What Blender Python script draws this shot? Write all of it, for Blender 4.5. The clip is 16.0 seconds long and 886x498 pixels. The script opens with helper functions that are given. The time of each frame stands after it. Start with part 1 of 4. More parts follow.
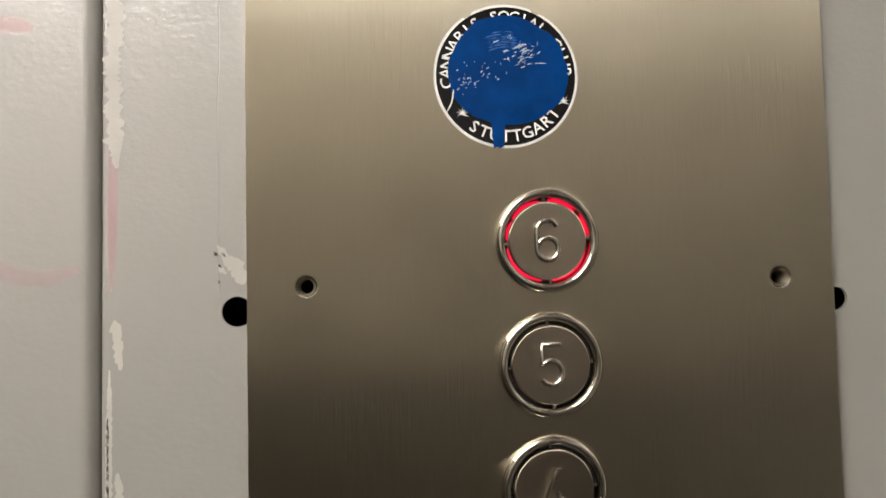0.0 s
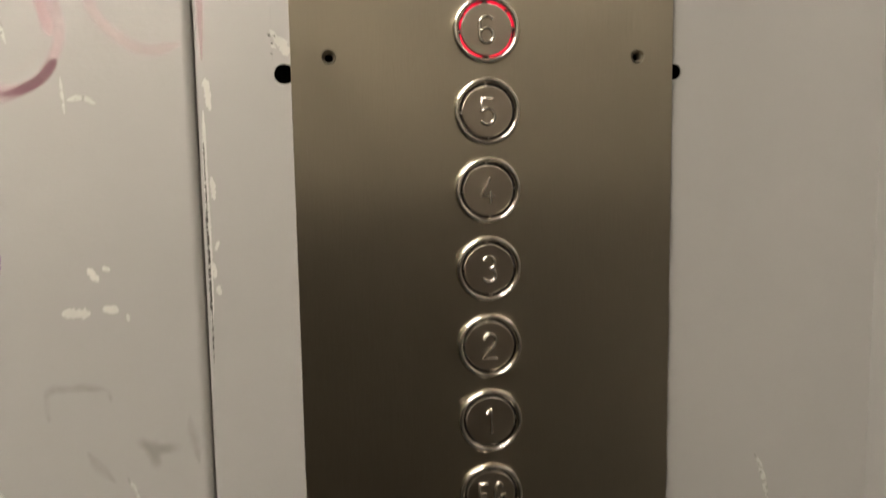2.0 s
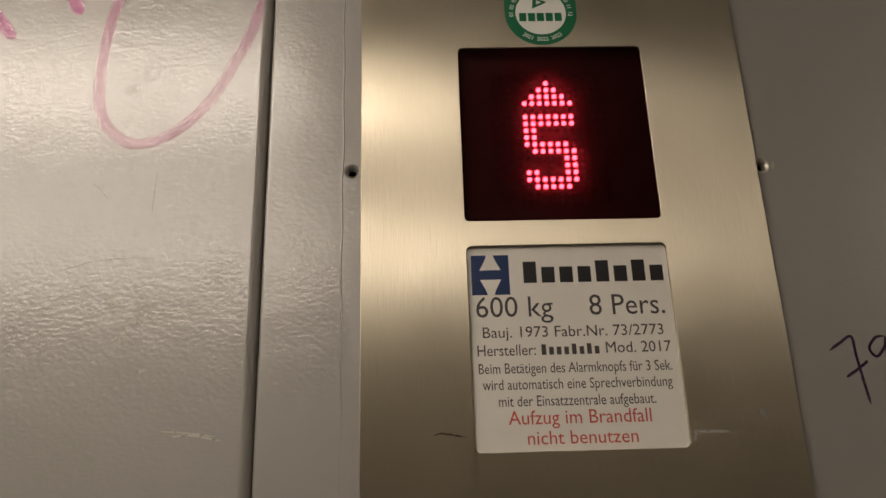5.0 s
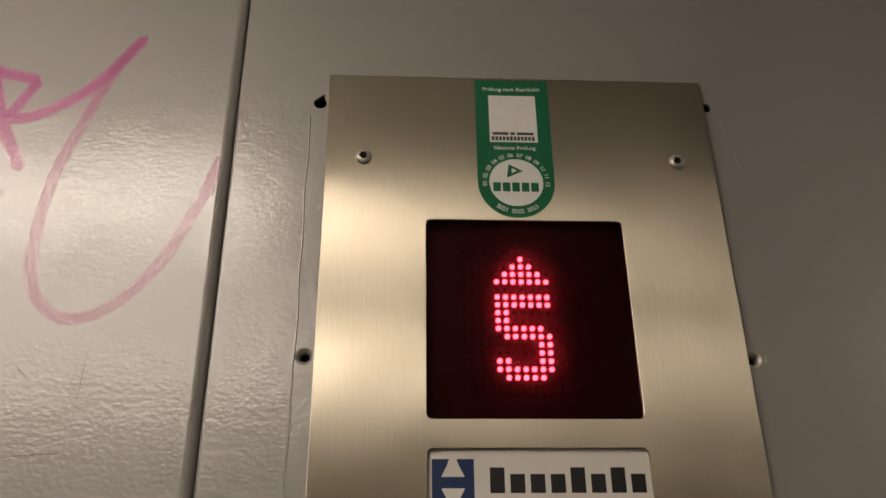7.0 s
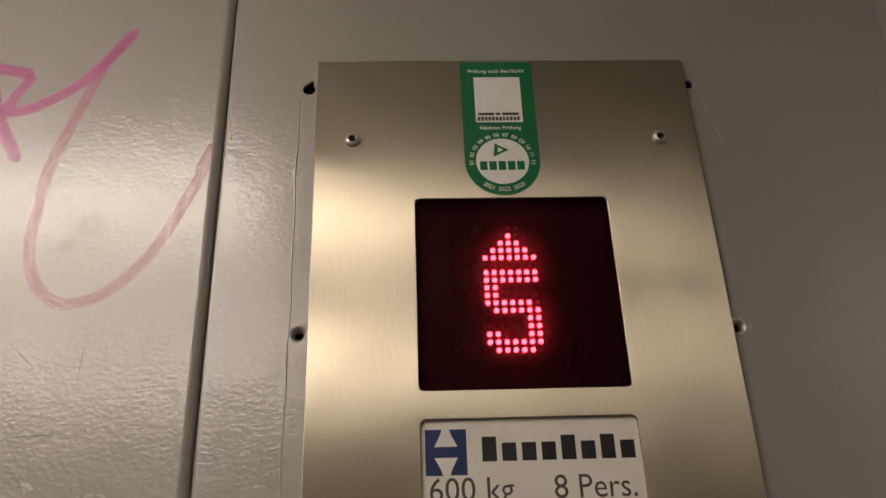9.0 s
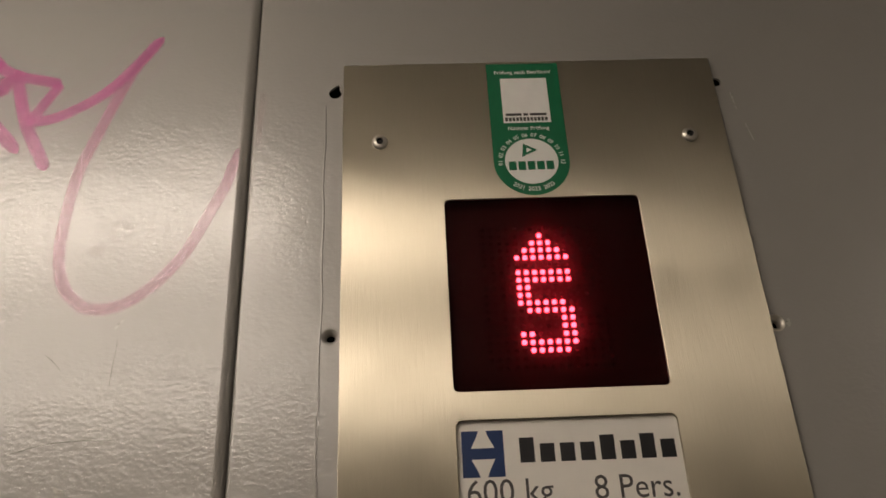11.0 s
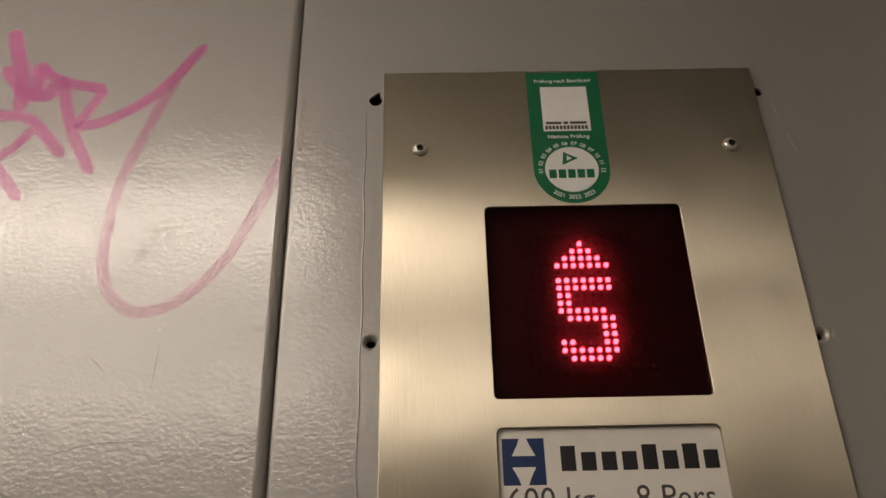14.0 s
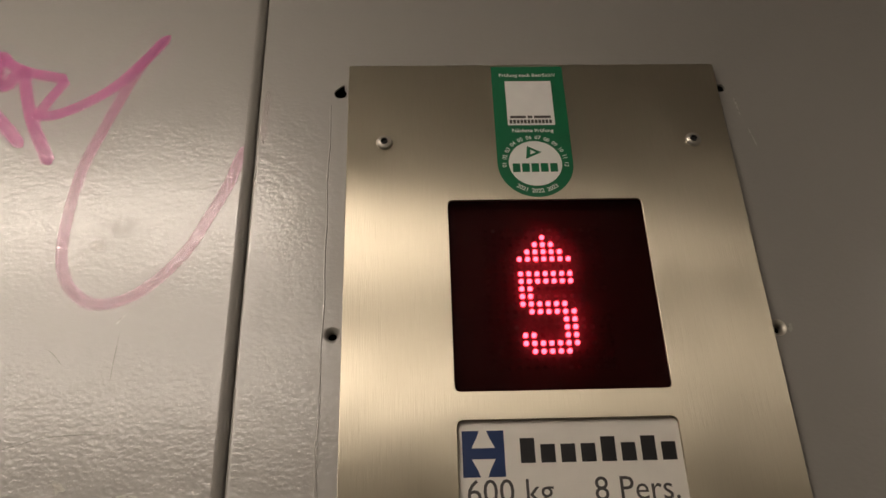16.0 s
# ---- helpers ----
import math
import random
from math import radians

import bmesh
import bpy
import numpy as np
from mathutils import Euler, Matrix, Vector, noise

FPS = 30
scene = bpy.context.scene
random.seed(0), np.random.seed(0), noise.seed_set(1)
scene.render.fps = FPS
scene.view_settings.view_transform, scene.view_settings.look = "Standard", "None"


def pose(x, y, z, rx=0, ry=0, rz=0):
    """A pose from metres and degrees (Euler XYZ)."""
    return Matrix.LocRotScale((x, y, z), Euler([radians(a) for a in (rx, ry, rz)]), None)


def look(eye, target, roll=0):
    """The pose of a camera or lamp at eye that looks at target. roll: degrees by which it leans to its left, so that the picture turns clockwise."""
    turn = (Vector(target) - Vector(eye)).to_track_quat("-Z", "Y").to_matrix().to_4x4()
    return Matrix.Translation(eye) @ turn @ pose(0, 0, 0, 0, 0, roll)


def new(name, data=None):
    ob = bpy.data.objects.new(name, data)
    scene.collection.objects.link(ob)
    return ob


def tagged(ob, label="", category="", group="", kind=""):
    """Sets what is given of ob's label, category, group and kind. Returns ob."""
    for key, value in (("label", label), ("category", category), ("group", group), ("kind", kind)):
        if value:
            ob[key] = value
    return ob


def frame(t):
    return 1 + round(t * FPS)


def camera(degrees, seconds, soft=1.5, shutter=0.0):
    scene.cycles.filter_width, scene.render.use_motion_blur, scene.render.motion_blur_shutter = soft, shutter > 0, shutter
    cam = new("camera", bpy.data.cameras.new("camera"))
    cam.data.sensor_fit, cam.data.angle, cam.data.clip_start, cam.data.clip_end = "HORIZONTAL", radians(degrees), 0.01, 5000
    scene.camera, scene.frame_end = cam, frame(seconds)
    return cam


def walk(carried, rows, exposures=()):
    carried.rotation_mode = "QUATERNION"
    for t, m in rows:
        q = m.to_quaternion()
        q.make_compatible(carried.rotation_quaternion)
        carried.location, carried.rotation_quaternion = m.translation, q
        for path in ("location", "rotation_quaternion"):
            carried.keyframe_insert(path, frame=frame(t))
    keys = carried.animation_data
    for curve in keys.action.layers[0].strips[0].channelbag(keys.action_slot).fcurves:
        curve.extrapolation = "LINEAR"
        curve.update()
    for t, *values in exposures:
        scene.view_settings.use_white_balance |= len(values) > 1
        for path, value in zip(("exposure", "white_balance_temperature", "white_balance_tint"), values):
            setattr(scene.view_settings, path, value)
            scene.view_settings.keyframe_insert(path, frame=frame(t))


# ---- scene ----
cam = camera(55.79, 16.0, shutter=0.34)
PATH = [
    (0, (-0.0572, -0.2783, 1.4951), (0.0994, 1.7117, 1.6186), -1.27),
    (0.5, (-0.0783, -0.3022, 1.4871), (0.1826, 1.6802, 1.5348), -1.51),
    (1, (-0.1061, -0.3392, 1.4837), (0.2144, 1.6347, 1.4498), -1.55),
    (1.5, (-0.1010, -0.3754, 1.4743), (0.2318, 1.5927, 1.3480), -1.35),
    (2, (-0.0762, -0.4348, 1.4529), (0.1590, 1.5377, 1.2205), -0.97),
    (2.5, (-0.0471, -0.4838, 1.4247), (0.0304, 1.4762, 1.0341), -0.84),
    (2.7, (-0.0369, -0.4981, 1.4096), (-0.0256, 1.4610, 1.0074), -0.73),
    (3, (-0.0413, -0.4985, 1.4035), (-0.0522, 1.4529, 0.9654), -0.91),
    (3.1, (-0.0458, -0.4945, 1.4139), (-0.0707, 1.4601, 0.9908), -0.95),
    (3.2, (-0.0458, -0.5005, 1.4244), (-0.1041, 1.4702, 1.0881), -1.05),
    (3.3, (-0.0686, -0.4959, 1.4398), (-0.0704, 1.4917, 1.2178), -1.00),
    (3.5, (-0.0858, -0.4806, 1.5118), (-0.0735, 1.5194, 1.5096), -0.85),
    (3.6, (-0.0767, -0.4682, 1.5439), (-0.1186, 1.5228, 1.7284), -1.49),
    (3.7, (-0.0737, -0.4589, 1.5672), (-0.1569, 1.5125, 1.8936), -1.43),
    (3.8, (-0.0724, -0.4511, 1.5970), (-0.1655, 1.5063, 1.9970), -1.86),
    (3.9, (-0.0898, -0.4336, 1.6182), (-0.0842, 1.5078, 2.0985), -2.29),
    (4, (-0.0893, -0.4257, 1.6420), (-0.0657, 1.5036, 2.1685), -2.47),
    (4.2, (-0.0813, -0.4139, 1.6497), (-0.0385, 1.4771, 2.2994), -1.28),
    (6.3, (-0.0657, -0.3626, 1.7154), (0.0451, 1.4937, 2.4518), -3.02),
    (6.5, (-0.0616, -0.3636, 1.7235), (0.0471, 1.4697, 2.5156), -2.44),
    (7, (-0.0615, -0.3628, 1.7204), (0.0398, 1.4325, 2.5960), -0.75),
    (7.5, (-0.0711, -0.3771, 1.7218), (0.0233, 1.4013, 2.6319), -0.39),
    (8, (-0.0616, -0.3809, 1.7214), (0.0208, 1.4055, 2.6169), -1.30),
    (8.5, (-0.0549, -0.3745, 1.7142), (0.0364, 1.4234, 2.5856), -2.06),
    (10.8, (-0.0620, -0.3512, 1.6988), (0.0223, 1.4218, 2.6203), -2.70),
    (11, (-0.0650, -0.3574, 1.6997), (0.0046, 1.4149, 2.6238), -2.75),
    (11.5, (-0.0723, -0.3731, 1.6997), (-0.0356, 1.3946, 2.6347), -3.01),
    (12, (-0.0637, -0.3788, 1.6985), (-0.0537, 1.3877, 2.6362), -3.03),
    (12.5, (-0.0626, -0.3819, 1.6973), (-0.0701, 1.3878, 2.6291), -2.71),
    (13, (-0.0657, -0.3746, 1.6958), (-0.0688, 1.3932, 2.6312), -2.38),
    (13.5, (-0.0717, -0.3618, 1.6961), (-0.0638, 1.4007, 2.6415), -1.83),
    (14, (-0.0749, -0.3557, 1.6971), (-0.0520, 1.4018, 2.6515), -1.41),
    (14.5, (-0.0792, -0.3469, 1.6952), (-0.0390, 1.4043, 2.6603), -1.27),
    (15, (-0.0764, -0.3455, 1.6954), (-0.0201, 1.4041, 2.6627), -1.40),
    (15.5, (-0.0702, -0.3476, 1.6946), (-0.0005, 1.4029, 2.6595), -1.67),
    (16, (-0.0673, -0.3557, 1.6957), (0.0066, 1.4063, 2.6391), -1.97),
]

EXPOSURES = [(0.0, 0.58, 6300, 10), (1.5, 0.68, 6550, 10), (3.2, 0.82, 6750, 11), (3.5, 0.55, 6750, 12), (3.8, -0.5, 6950, 13), (4.0, -1.05, 7150, 14), (4.2, -1.28, 7200, 14), (7.0, -1.25, 7150, 15), (16.0, -1.25, 7150, 15)]
walk(cam, [(t, look(eye, target, roll)) for t, eye, target, roll in PATH], EXPOSURES)

# ---- light: the lift car is closed, two ceiling lights give all of it ----
world = bpy.data.worlds.new("world")
world.use_nodes = True
world.node_tree.nodes["Background"].inputs[0].default_value = (0, 0, 0, 1)
scene.world = world
LAMP_LEVELS = (27.0, 17.0)
LAMP_COLOUR = (1.0, 0.93, 0.84)
LAMP_Z, LAMP_YS, LAMP_X0, LAMP_X1 = 2.15, (-0.445, -0.955), -1.10, -0.205
LAMP_WS = (0.085, 0.24)


# ---- materials ----
def material(name):
    m = bpy.data.materials.new(name)
    m.use_nodes = True
    return m, m.node_tree, m.node_tree.nodes["Principled BSDF"]


def node(tree, kind, **values):
    n = tree.nodes.new(kind)
    for key, value in values.items():
        n.inputs[key].default_value = value
    return n


def noise_at(tree, scale, detail=3.0, stretch=(1, 1, 1), rough=0.5):
    co = tree.nodes.new("ShaderNodeTexCoord")
    mp = tree.nodes.new("ShaderNodeMapping")
    mp.inputs["Scale"].default_value = stretch
    nz = node(tree, "ShaderNodeTexNoise", Scale=scale, Detail=detail, Roughness=rough)
    tree.links.new(co.outputs["Object"], mp.inputs["Vector"])
    tree.links.new(mp.outputs["Vector"], nz.inputs["Vector"])
    return nz.outputs["Fac"]


def span(tree, value, lo, hi, a=0.0, b=1.0):
    r = tree.nodes.new("ShaderNodeMapRange")
    for key, v in (("From Min", lo), ("From Max", hi), ("To Min", a), ("To Max", b)):
        r.inputs[key].default_value = v
    tree.links.new(value, r.inputs["Value"])
    return r.outputs["Result"]


def mixed(tree, fac, a, b, kind="MIX"):
    m = tree.nodes.new("ShaderNodeMix")
    m.data_type, m.blend_type = "RGBA", kind
    for socket, v in ((m.inputs[0], fac), (m.inputs[6], a), (m.inputs[7], b)):
        if hasattr(v, "links") or hasattr(v, "is_linked"):
            tree.links.new(v, socket)
        else:
            socket.default_value = v if isinstance(v, float) else (*v, 1)
    return m.outputs[2]


def bump(tree, shader, heights, coat=()):
    if coat:
        bump(tree, shader, coat)
        tree.links.new(shader.inputs["Normal"].links[0].from_socket, shader.inputs["Coat Normal"])
    last = None
    for height, strength, distance in heights:
        b = node(tree, "ShaderNodeBump", Strength=strength, Distance=distance)
        tree.links.new(height, b.inputs["Height"])
        if last:
            tree.links.new(last, b.inputs["Normal"])
        last = b.outputs["Normal"]
    tree.links.new(last, shader.inputs["Normal"])


def painted_wall(name, colour, rough=0.42, relief=1.0, coat=1.0):
    """Rolled enamel on sheet steel: leathery relief, faint stains."""
    m, t, p = material(name)
    stain = noise_at(t, 6.0, 4.0)
    grime = noise_at(t, 45.0, 5.0)
    c1 = mixed(t, span(t, stain, 0.15, 0.85), tuple(0.95 * c for c in colour), tuple(1.04 * c for c in colour))
    c2 = mixed(t, span(t, grime, 0.2, 0.9, 0.0, 0.6), c1, tuple(0.93 * c for c in colour))
    t.links.new(c2, p.inputs["Base Color"])
    t.links.new(span(t, noise_at(t, 20.0, 3.0), 0.3, 0.7, rough - 0.04, rough + 0.06), p.inputs["Roughness"])
    p.inputs["Specular IOR Level"].default_value = 0.55
    p.inputs["Coat Weight"].default_value = coat
    p.inputs["Coat Roughness"].default_value = 0.165
    p.inputs["Coat IOR"].default_value = 1.72
    skin = noise_at(t, 500.0, 2.0, (0.74, 1, 1.05), 0.5)
    roll = noise_at(t, 38.0, 2.0)
    bump(t, p, [(skin, 0.05 * relief, 0.0010), (roll, 0.10 * relief, 0.002)], [(skin, 0.36 * relief, 0.0006), (roll, 0.14 * relief, 0.002)])
    return m


def brushed_steel(name, colour=(0.53, 0.483, 0.38), rough=0.335, aniso=1.0, grain=1.0):
    """Stainless sheet with a vertical grain."""
    m, t, p = material(name)
    p.inputs["Metallic"].default_value = 1.0
    p.inputs["Anisotropic"].default_value = aniso
    tangent = node(t, "ShaderNodeCombineXYZ", X=1.0, Y=0.0, Z=0.0)
    t.links.new(tangent.outputs[0], p.inputs["Tangent"])
    lines = noise_at(t, 1.0, 2.0, (2600, 2600, 55))
    cloud = noise_at(t, 14.0, 4.0, (1, 1, 0.6))
    base = mixed(t, span(t, lines, 0.25, 0.75), tuple(0.96 * c for c in colour), tuple(1.02 * c for c in colour))
    base = mixed(t, span(t, cloud, 0.35, 0.75), base, tuple(0.90 * c for c in colour))
    t.links.new(base, p.inputs["Base Color"])
    t.links.new(span(t, noise_at(t, 24.0, 5.0), 0.3, 0.75, rough - 0.045, rough + 0.075), p.inputs["Roughness"])
    wave = noise_at(t, 9.0, 2.0, (0.5, 1, 1.5))
    bump(t, p, [(lines, 0.30 * grain, 0.0002), (noise_at(t, 1.0, 2.0, (520, 520, 75)), 0.16 * grain, 0.0006), (wave, 0.06 * grain, 0.004)])
    return m


def plain(name, colour, rough=0.5, metal=0.0, spot=0.06, scale=120.0, relief=0.0):
    m, t, p = material(name)
    n = noise_at(t, scale, 4.0)
    t.links.new(mixed(t, span(t, n, 0.3, 0.7), tuple((1 - spot) * c for c in colour), tuple(min(1, (1 + spot) * c) for c in colour)), p.inputs["Base Color"])
    t.links.new(span(t, noise_at(t, scale * 0.4, 3.0), 0.3, 0.7, max(0.02, rough - 0.05), rough + 0.05), p.inputs["Roughness"])
    p.inputs["Metallic"].default_value = metal
    if relief:
        bump(t, p, [(n, relief, 0.0004)])
    return m


def glowing(name, colour, strength):
    m, t, p = material(name)
    p.inputs["Base Color"].default_value = (*[0.5 * c for c in colour], 1)
    p.inputs["Emission Color"].default_value = (*colour, 1)
    p.inputs["Emission Strength"].default_value = strength
    return m


def thin_ink(name, colour, cover=0.85, wear=0.35, rough=0.38, scale=260.0, stretch=(1, 1, 1), gloss=False):
    """Marker, scuff or worn paint: a film with gaps that let the wall through."""
    m, t, p = material(name)
    p.inputs["Base Color"].default_value = (*colour, 1)
    p.inputs["Roughness"].default_value = rough
    p.inputs["Specular IOR Level"].default_value = 0.6
    gaps = span(t, noise_at(t, scale, 4.0, stretch, 0.6), wear, wear + 0.22, 0.0, cover)
    tone = noise_at(t, 60.0, 3.0)
    t.links.new(mixed(t, span(t, tone, 0.3, 0.7), tuple(0.88 * c for c in colour), tuple(min(1, 1.1 * c) for c in colour)), p.inputs["Base Color"])
    if gloss:
        # the film follows the paint's own skin and shines like it
        p.inputs["Coat Weight"].default_value, p.inputs["Coat Roughness"].default_value, p.inputs["Coat IOR"].default_value = 1.0, 0.165, 1.72
        skin, roll = noise_at(t, 500.0, 2.0, (0.74, 1, 1.05), 0.5), noise_at(t, 38.0, 2.0)
        bump(t, p, [(skin, 0.05, 0.0010)], [(skin, 0.36, 0.0006), (roll, 0.14, 0.002)])
    else:
        bump(t, p, [(noise_at(t, 210.0, 3.0, (0.75, 1, 1.15), 0.55), 0.32, 0.0012)])
    clear = t.nodes.new("ShaderNodeBsdfTransparent")
    mix = t.nodes.new("ShaderNodeMixShader")
    t.links.new(gaps, mix.inputs[0])
    t.links.new(clear.outputs[0], mix.inputs[1])
    t.links.new(p.outputs[0], mix.inputs[2])
    t.links.new(mix.outputs[0], t.nodes["Material Output"].inputs[0])
    return m


def tinted_pane(name, tint, rough=0.04, haze=0.022):
    """Dark acrylic: lets tinted light through, scatters a little of it and mirrors at its face."""
    m = bpy.data.materials.new(name)
    m.use_nodes = True
    t = m.node_tree
    t.nodes.remove(t.nodes["Principled BSDF"])
    clear = node(t, "ShaderNodeBsdfTransparent", Color=(*tint, 1))
    gloss = node(t, "ShaderNodeBsdfGlossy", Roughness=rough)
    fres = node(t, "ShaderNodeFresnel", IOR=1.25)
    mix = t.nodes.new("ShaderNodeMixShader")
    t.links.new(fres.outputs[0], mix.inputs[0])
    cloud = node(t, "ShaderNodeBsdfTranslucent", Color=(1, 0.5, 0.5, 1))
    body = node(t, "ShaderNodeMixShader", Fac=haze)
    t.links.new(clear.outputs[0], body.inputs[1])
    t.links.new(cloud.outputs[0], body.inputs[2])
    t.links.new(body.outputs[0], mix.inputs[1])
    t.links.new(gloss.outputs[0], mix.inputs[2])
    t.links.new(mix.outputs[0], t.nodes["Material Output"].inputs[0])
    return m


WALL_GREY = (0.315, 0.302, 0.282)
M_WALL = painted_wall("grey enamel", WALL_GREY)
# Two tones for unseen walls, set to shape what the steel mirrors.
M_WALL_BACK = painted_wall("dark unseen wall", (0.045, 0.039, 0.032), 0.4, 0.4, 0.0)
M_WALL_UPPER = painted_wall("pale unseen wall", (0.27, 0.25, 0.22), 0.4, 0.4, 0.0)
# Dark tone of an unseen door that dims the steel reflection.
M_DOOR = painted_wall("dark unseen door paint", (0.085, 0.076, 0.066), 0.4, 0.4, 0.0)
M_SEAM = plain("seam dirt", (0.09, 0.078, 0.066), 0.8)
M_CEILING = plain("ceiling white", (0.82, 0.81, 0.78), 0.6, scale=30.0)
M_FLOOR = plain("rubber floor", (0.045, 0.043, 0.04), 0.6, spot=0.2, scale=200.0, relief=0.4)
M_STEEL = brushed_steel("brushed steel")
M_CAP = brushed_steel("button steel", (0.52, 0.46, 0.375), 0.40, 1.0, 0.6)
M_CHROME = plain("polished ring", (0.57, 0.53, 0.465), 0.13, 1.0, 0.04, 300.0)
M_EDGE = plain("bare cut edge", (0.70, 0.66, 0.58), 0.22, 1.0)
M_BRASS = plain("nickel lock", (0.29, 0.255, 0.19), 0.40, 0.7, 0.12, 400.0)
M_NICKEL = plain("zinc plated screw", (0.56, 0.53, 0.47), 0.38, 0.65, 0.08, 500.0)
# Near black that stands in for the shade inside holes and hollows.
M_DARK = plain("black for shaded hollows", (0.012, 0.011, 0.010), 0.8)
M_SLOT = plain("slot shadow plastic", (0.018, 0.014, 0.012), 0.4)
M_LIT = glowing("red ring light", (1.0, 0.004, 0.045), 0.8)
M_LED = glowing("red diode", (1.0, 0.08, 0.135), 46.0)
M_LED_OFF = plain("unlit diode", (0.022, 0.006, 0.007), 0.25)
M_BOARD = plain("diode board", (0.010, 0.004, 0.004), 0.6)
M_PANE = tinted_pane("smoked acrylic", (0.80, 0.55, 0.55))
M_CARD = plain("white card", (0.82, 0.79, 0.73), 0.35, spot=0.02)
M_INK = plain("black print", (0.02, 0.02, 0.022), 0.4)
M_INK_GREY = plain("grey print", (0.07, 0.066, 0.062), 0.45)
M_INK_RED = plain("red print", (0.62, 0.10, 0.08), 0.45)
M_LOGO = plain("navy print", (0.010, 0.034, 0.12), 0.4)
M_GREEN = plain("green foil", (0.003, 0.145, 0.062), 0.33, spot=0.04)
M_WHITE = plain("white foil", (0.82, 0.81, 0.78), 0.35, spot=0.03)
M_STK_BLACK = plain("black foil", (0.006, 0.006, 0.007), 0.18)
M_BLUE = plain("blue brushed paint", (0.001, 0.036, 0.165), 0.22, spot=0.22, scale=90.0, relief=0.25)
M_BLUE_SCR = thin_ink("scratches in blue", (0.60, 0.65, 0.72), 0.95, 0.30, 0.5, 900.0)
M_BLUE.node_tree.nodes["Principled BSDF"].inputs["Specular IOR Level"].default_value = 0.22
M_BLUE_PALE = thin_ink("thin blue brush mark", (0.05, 0.16, 0.45), 0.7, 0.30, 0.3, 500.0)
M_YELLOW = plain("yellow enamel", (0.72, 0.56, 0.015), 0.35)
M_PINK = thin_ink("pink marker", (0.90, 0.19, 0.55), 0.30, 0.06, 0.35, gloss=True)
M_PINK_TAIL = thin_ink("thin pink marker", (0.95, 0.28, 0.58), 0.17, 0.10, 0.35, 140.0, gloss=True)
M_PINK_PALE = thin_ink("washed pink marker", (0.90, 0.46, 0.53), 0.10, 0.12, 0.3, 90.0)
M_PINK_FAINT = thin_ink("nearly gone pink marker", (0.90, 0.50, 0.56), 0.055, 0.12, 0.3, 90.0)
M_PINK_MID = thin_ink("half washed pink marker", (0.92, 0.38, 0.52), 0.19, 0.18, 0.3, 120.0)
M_PURPLE = thin_ink("purple marker", (0.115, 0.026, 0.20), 0.97, 0.30, 0.35, 240.0, (0.5, 1, 2.2))
M_PEN = thin_ink("black felt pen", (0.026, 0.010, 0.045), 0.95, 0.20, 0.4, 500.0)
M_CHIP = thin_ink("bared pale primer", (0.52, 0.495, 0.46), 0.85, 0.06, 0.5, 260.0)
M_CHIP_SOFT = thin_ink("faint pale scuff", (0.55, 0.53, 0.49), 0.75, 0.26, 0.5, 380.0)
M_SMEAR = thin_ink("dark rubber smear", (0.12, 0.10, 0.08), 0.055, 0.22, 0.55, 110.0)
M_SMEAR_FAINT = thin_ink("faint grey smear", (0.12, 0.105, 0.09), 0.028, 0.30, 0.45, 160.0)
M_VIOLET = thin_ink("fresh violet marker", (0.098, 0.017, 0.19), 0.98, 0.10, 0.33, 240.0)
M_SMUDGE = thin_ink("brown residue", (0.075, 0.052, 0.034), 0.85, 0.36, 0.6, 220.0)
M_RUST = thin_ink("dirt in the joint", (0.035, 0.028, 0.022), 0.95, 0.35, 0.7, 420.0)
M_LAMPS = [glowing("lamp diffuser", LAMP_COLOUR, level) for level in LAMP_LEVELS]
M_LAMP_BODY = plain("lamp housing", (0.75, 0.74, 0.72), 0.5)


# ---- builders ----
def thing(name, at, label, category, group="", kind=""):
    e = new(name)
    e.location = at
    return tagged(e, label, category, group, kind)


def part(name, source, mat, parent=None, label="", smooth=0.0):
    """Links a bmesh or mesh, drawn in world coordinates, as one mesh object under its thing."""
    if isinstance(source, bpy.types.Mesh):
        mesh = source
    else:
        mesh = bpy.data.meshes.new(name)
        source.to_mesh(mesh)
        source.free()
    mesh.name = name
    mesh.materials.clear()
    mesh.materials.append(mat)
    if smooth:
        mesh.polygons.foreach_set("use_smooth", [True] * len(mesh.polygons))
        mesh.set_sharp_from_angle(angle=radians(smooth))
    ob = new(name, mesh)
    if parent:
        ob.parent = parent
        ob.matrix_parent_inverse = Matrix.Translation(-parent.location)
    if label:
        ob["label"] = label
    return ob


def box(x0, x1, y0, y1, z0, z1, edge=0.0):
    bm = bmesh.new()
    bmesh.ops.create_cube(bm, size=1.0)
    for v in bm.verts:
        v.co = ((x0 + x1) / 2 + v.co.x * (x1 - x0), (y0 + y1) / 2 + v.co.y * (y1 - y0), (z0 + z1) / 2 + v.co.z * (z1 - z0))
    if edge:
        bmesh.ops.bevel(bm, geom=bm.edges[:], offset=edge, segments=2, affect="EDGES")
    return bm


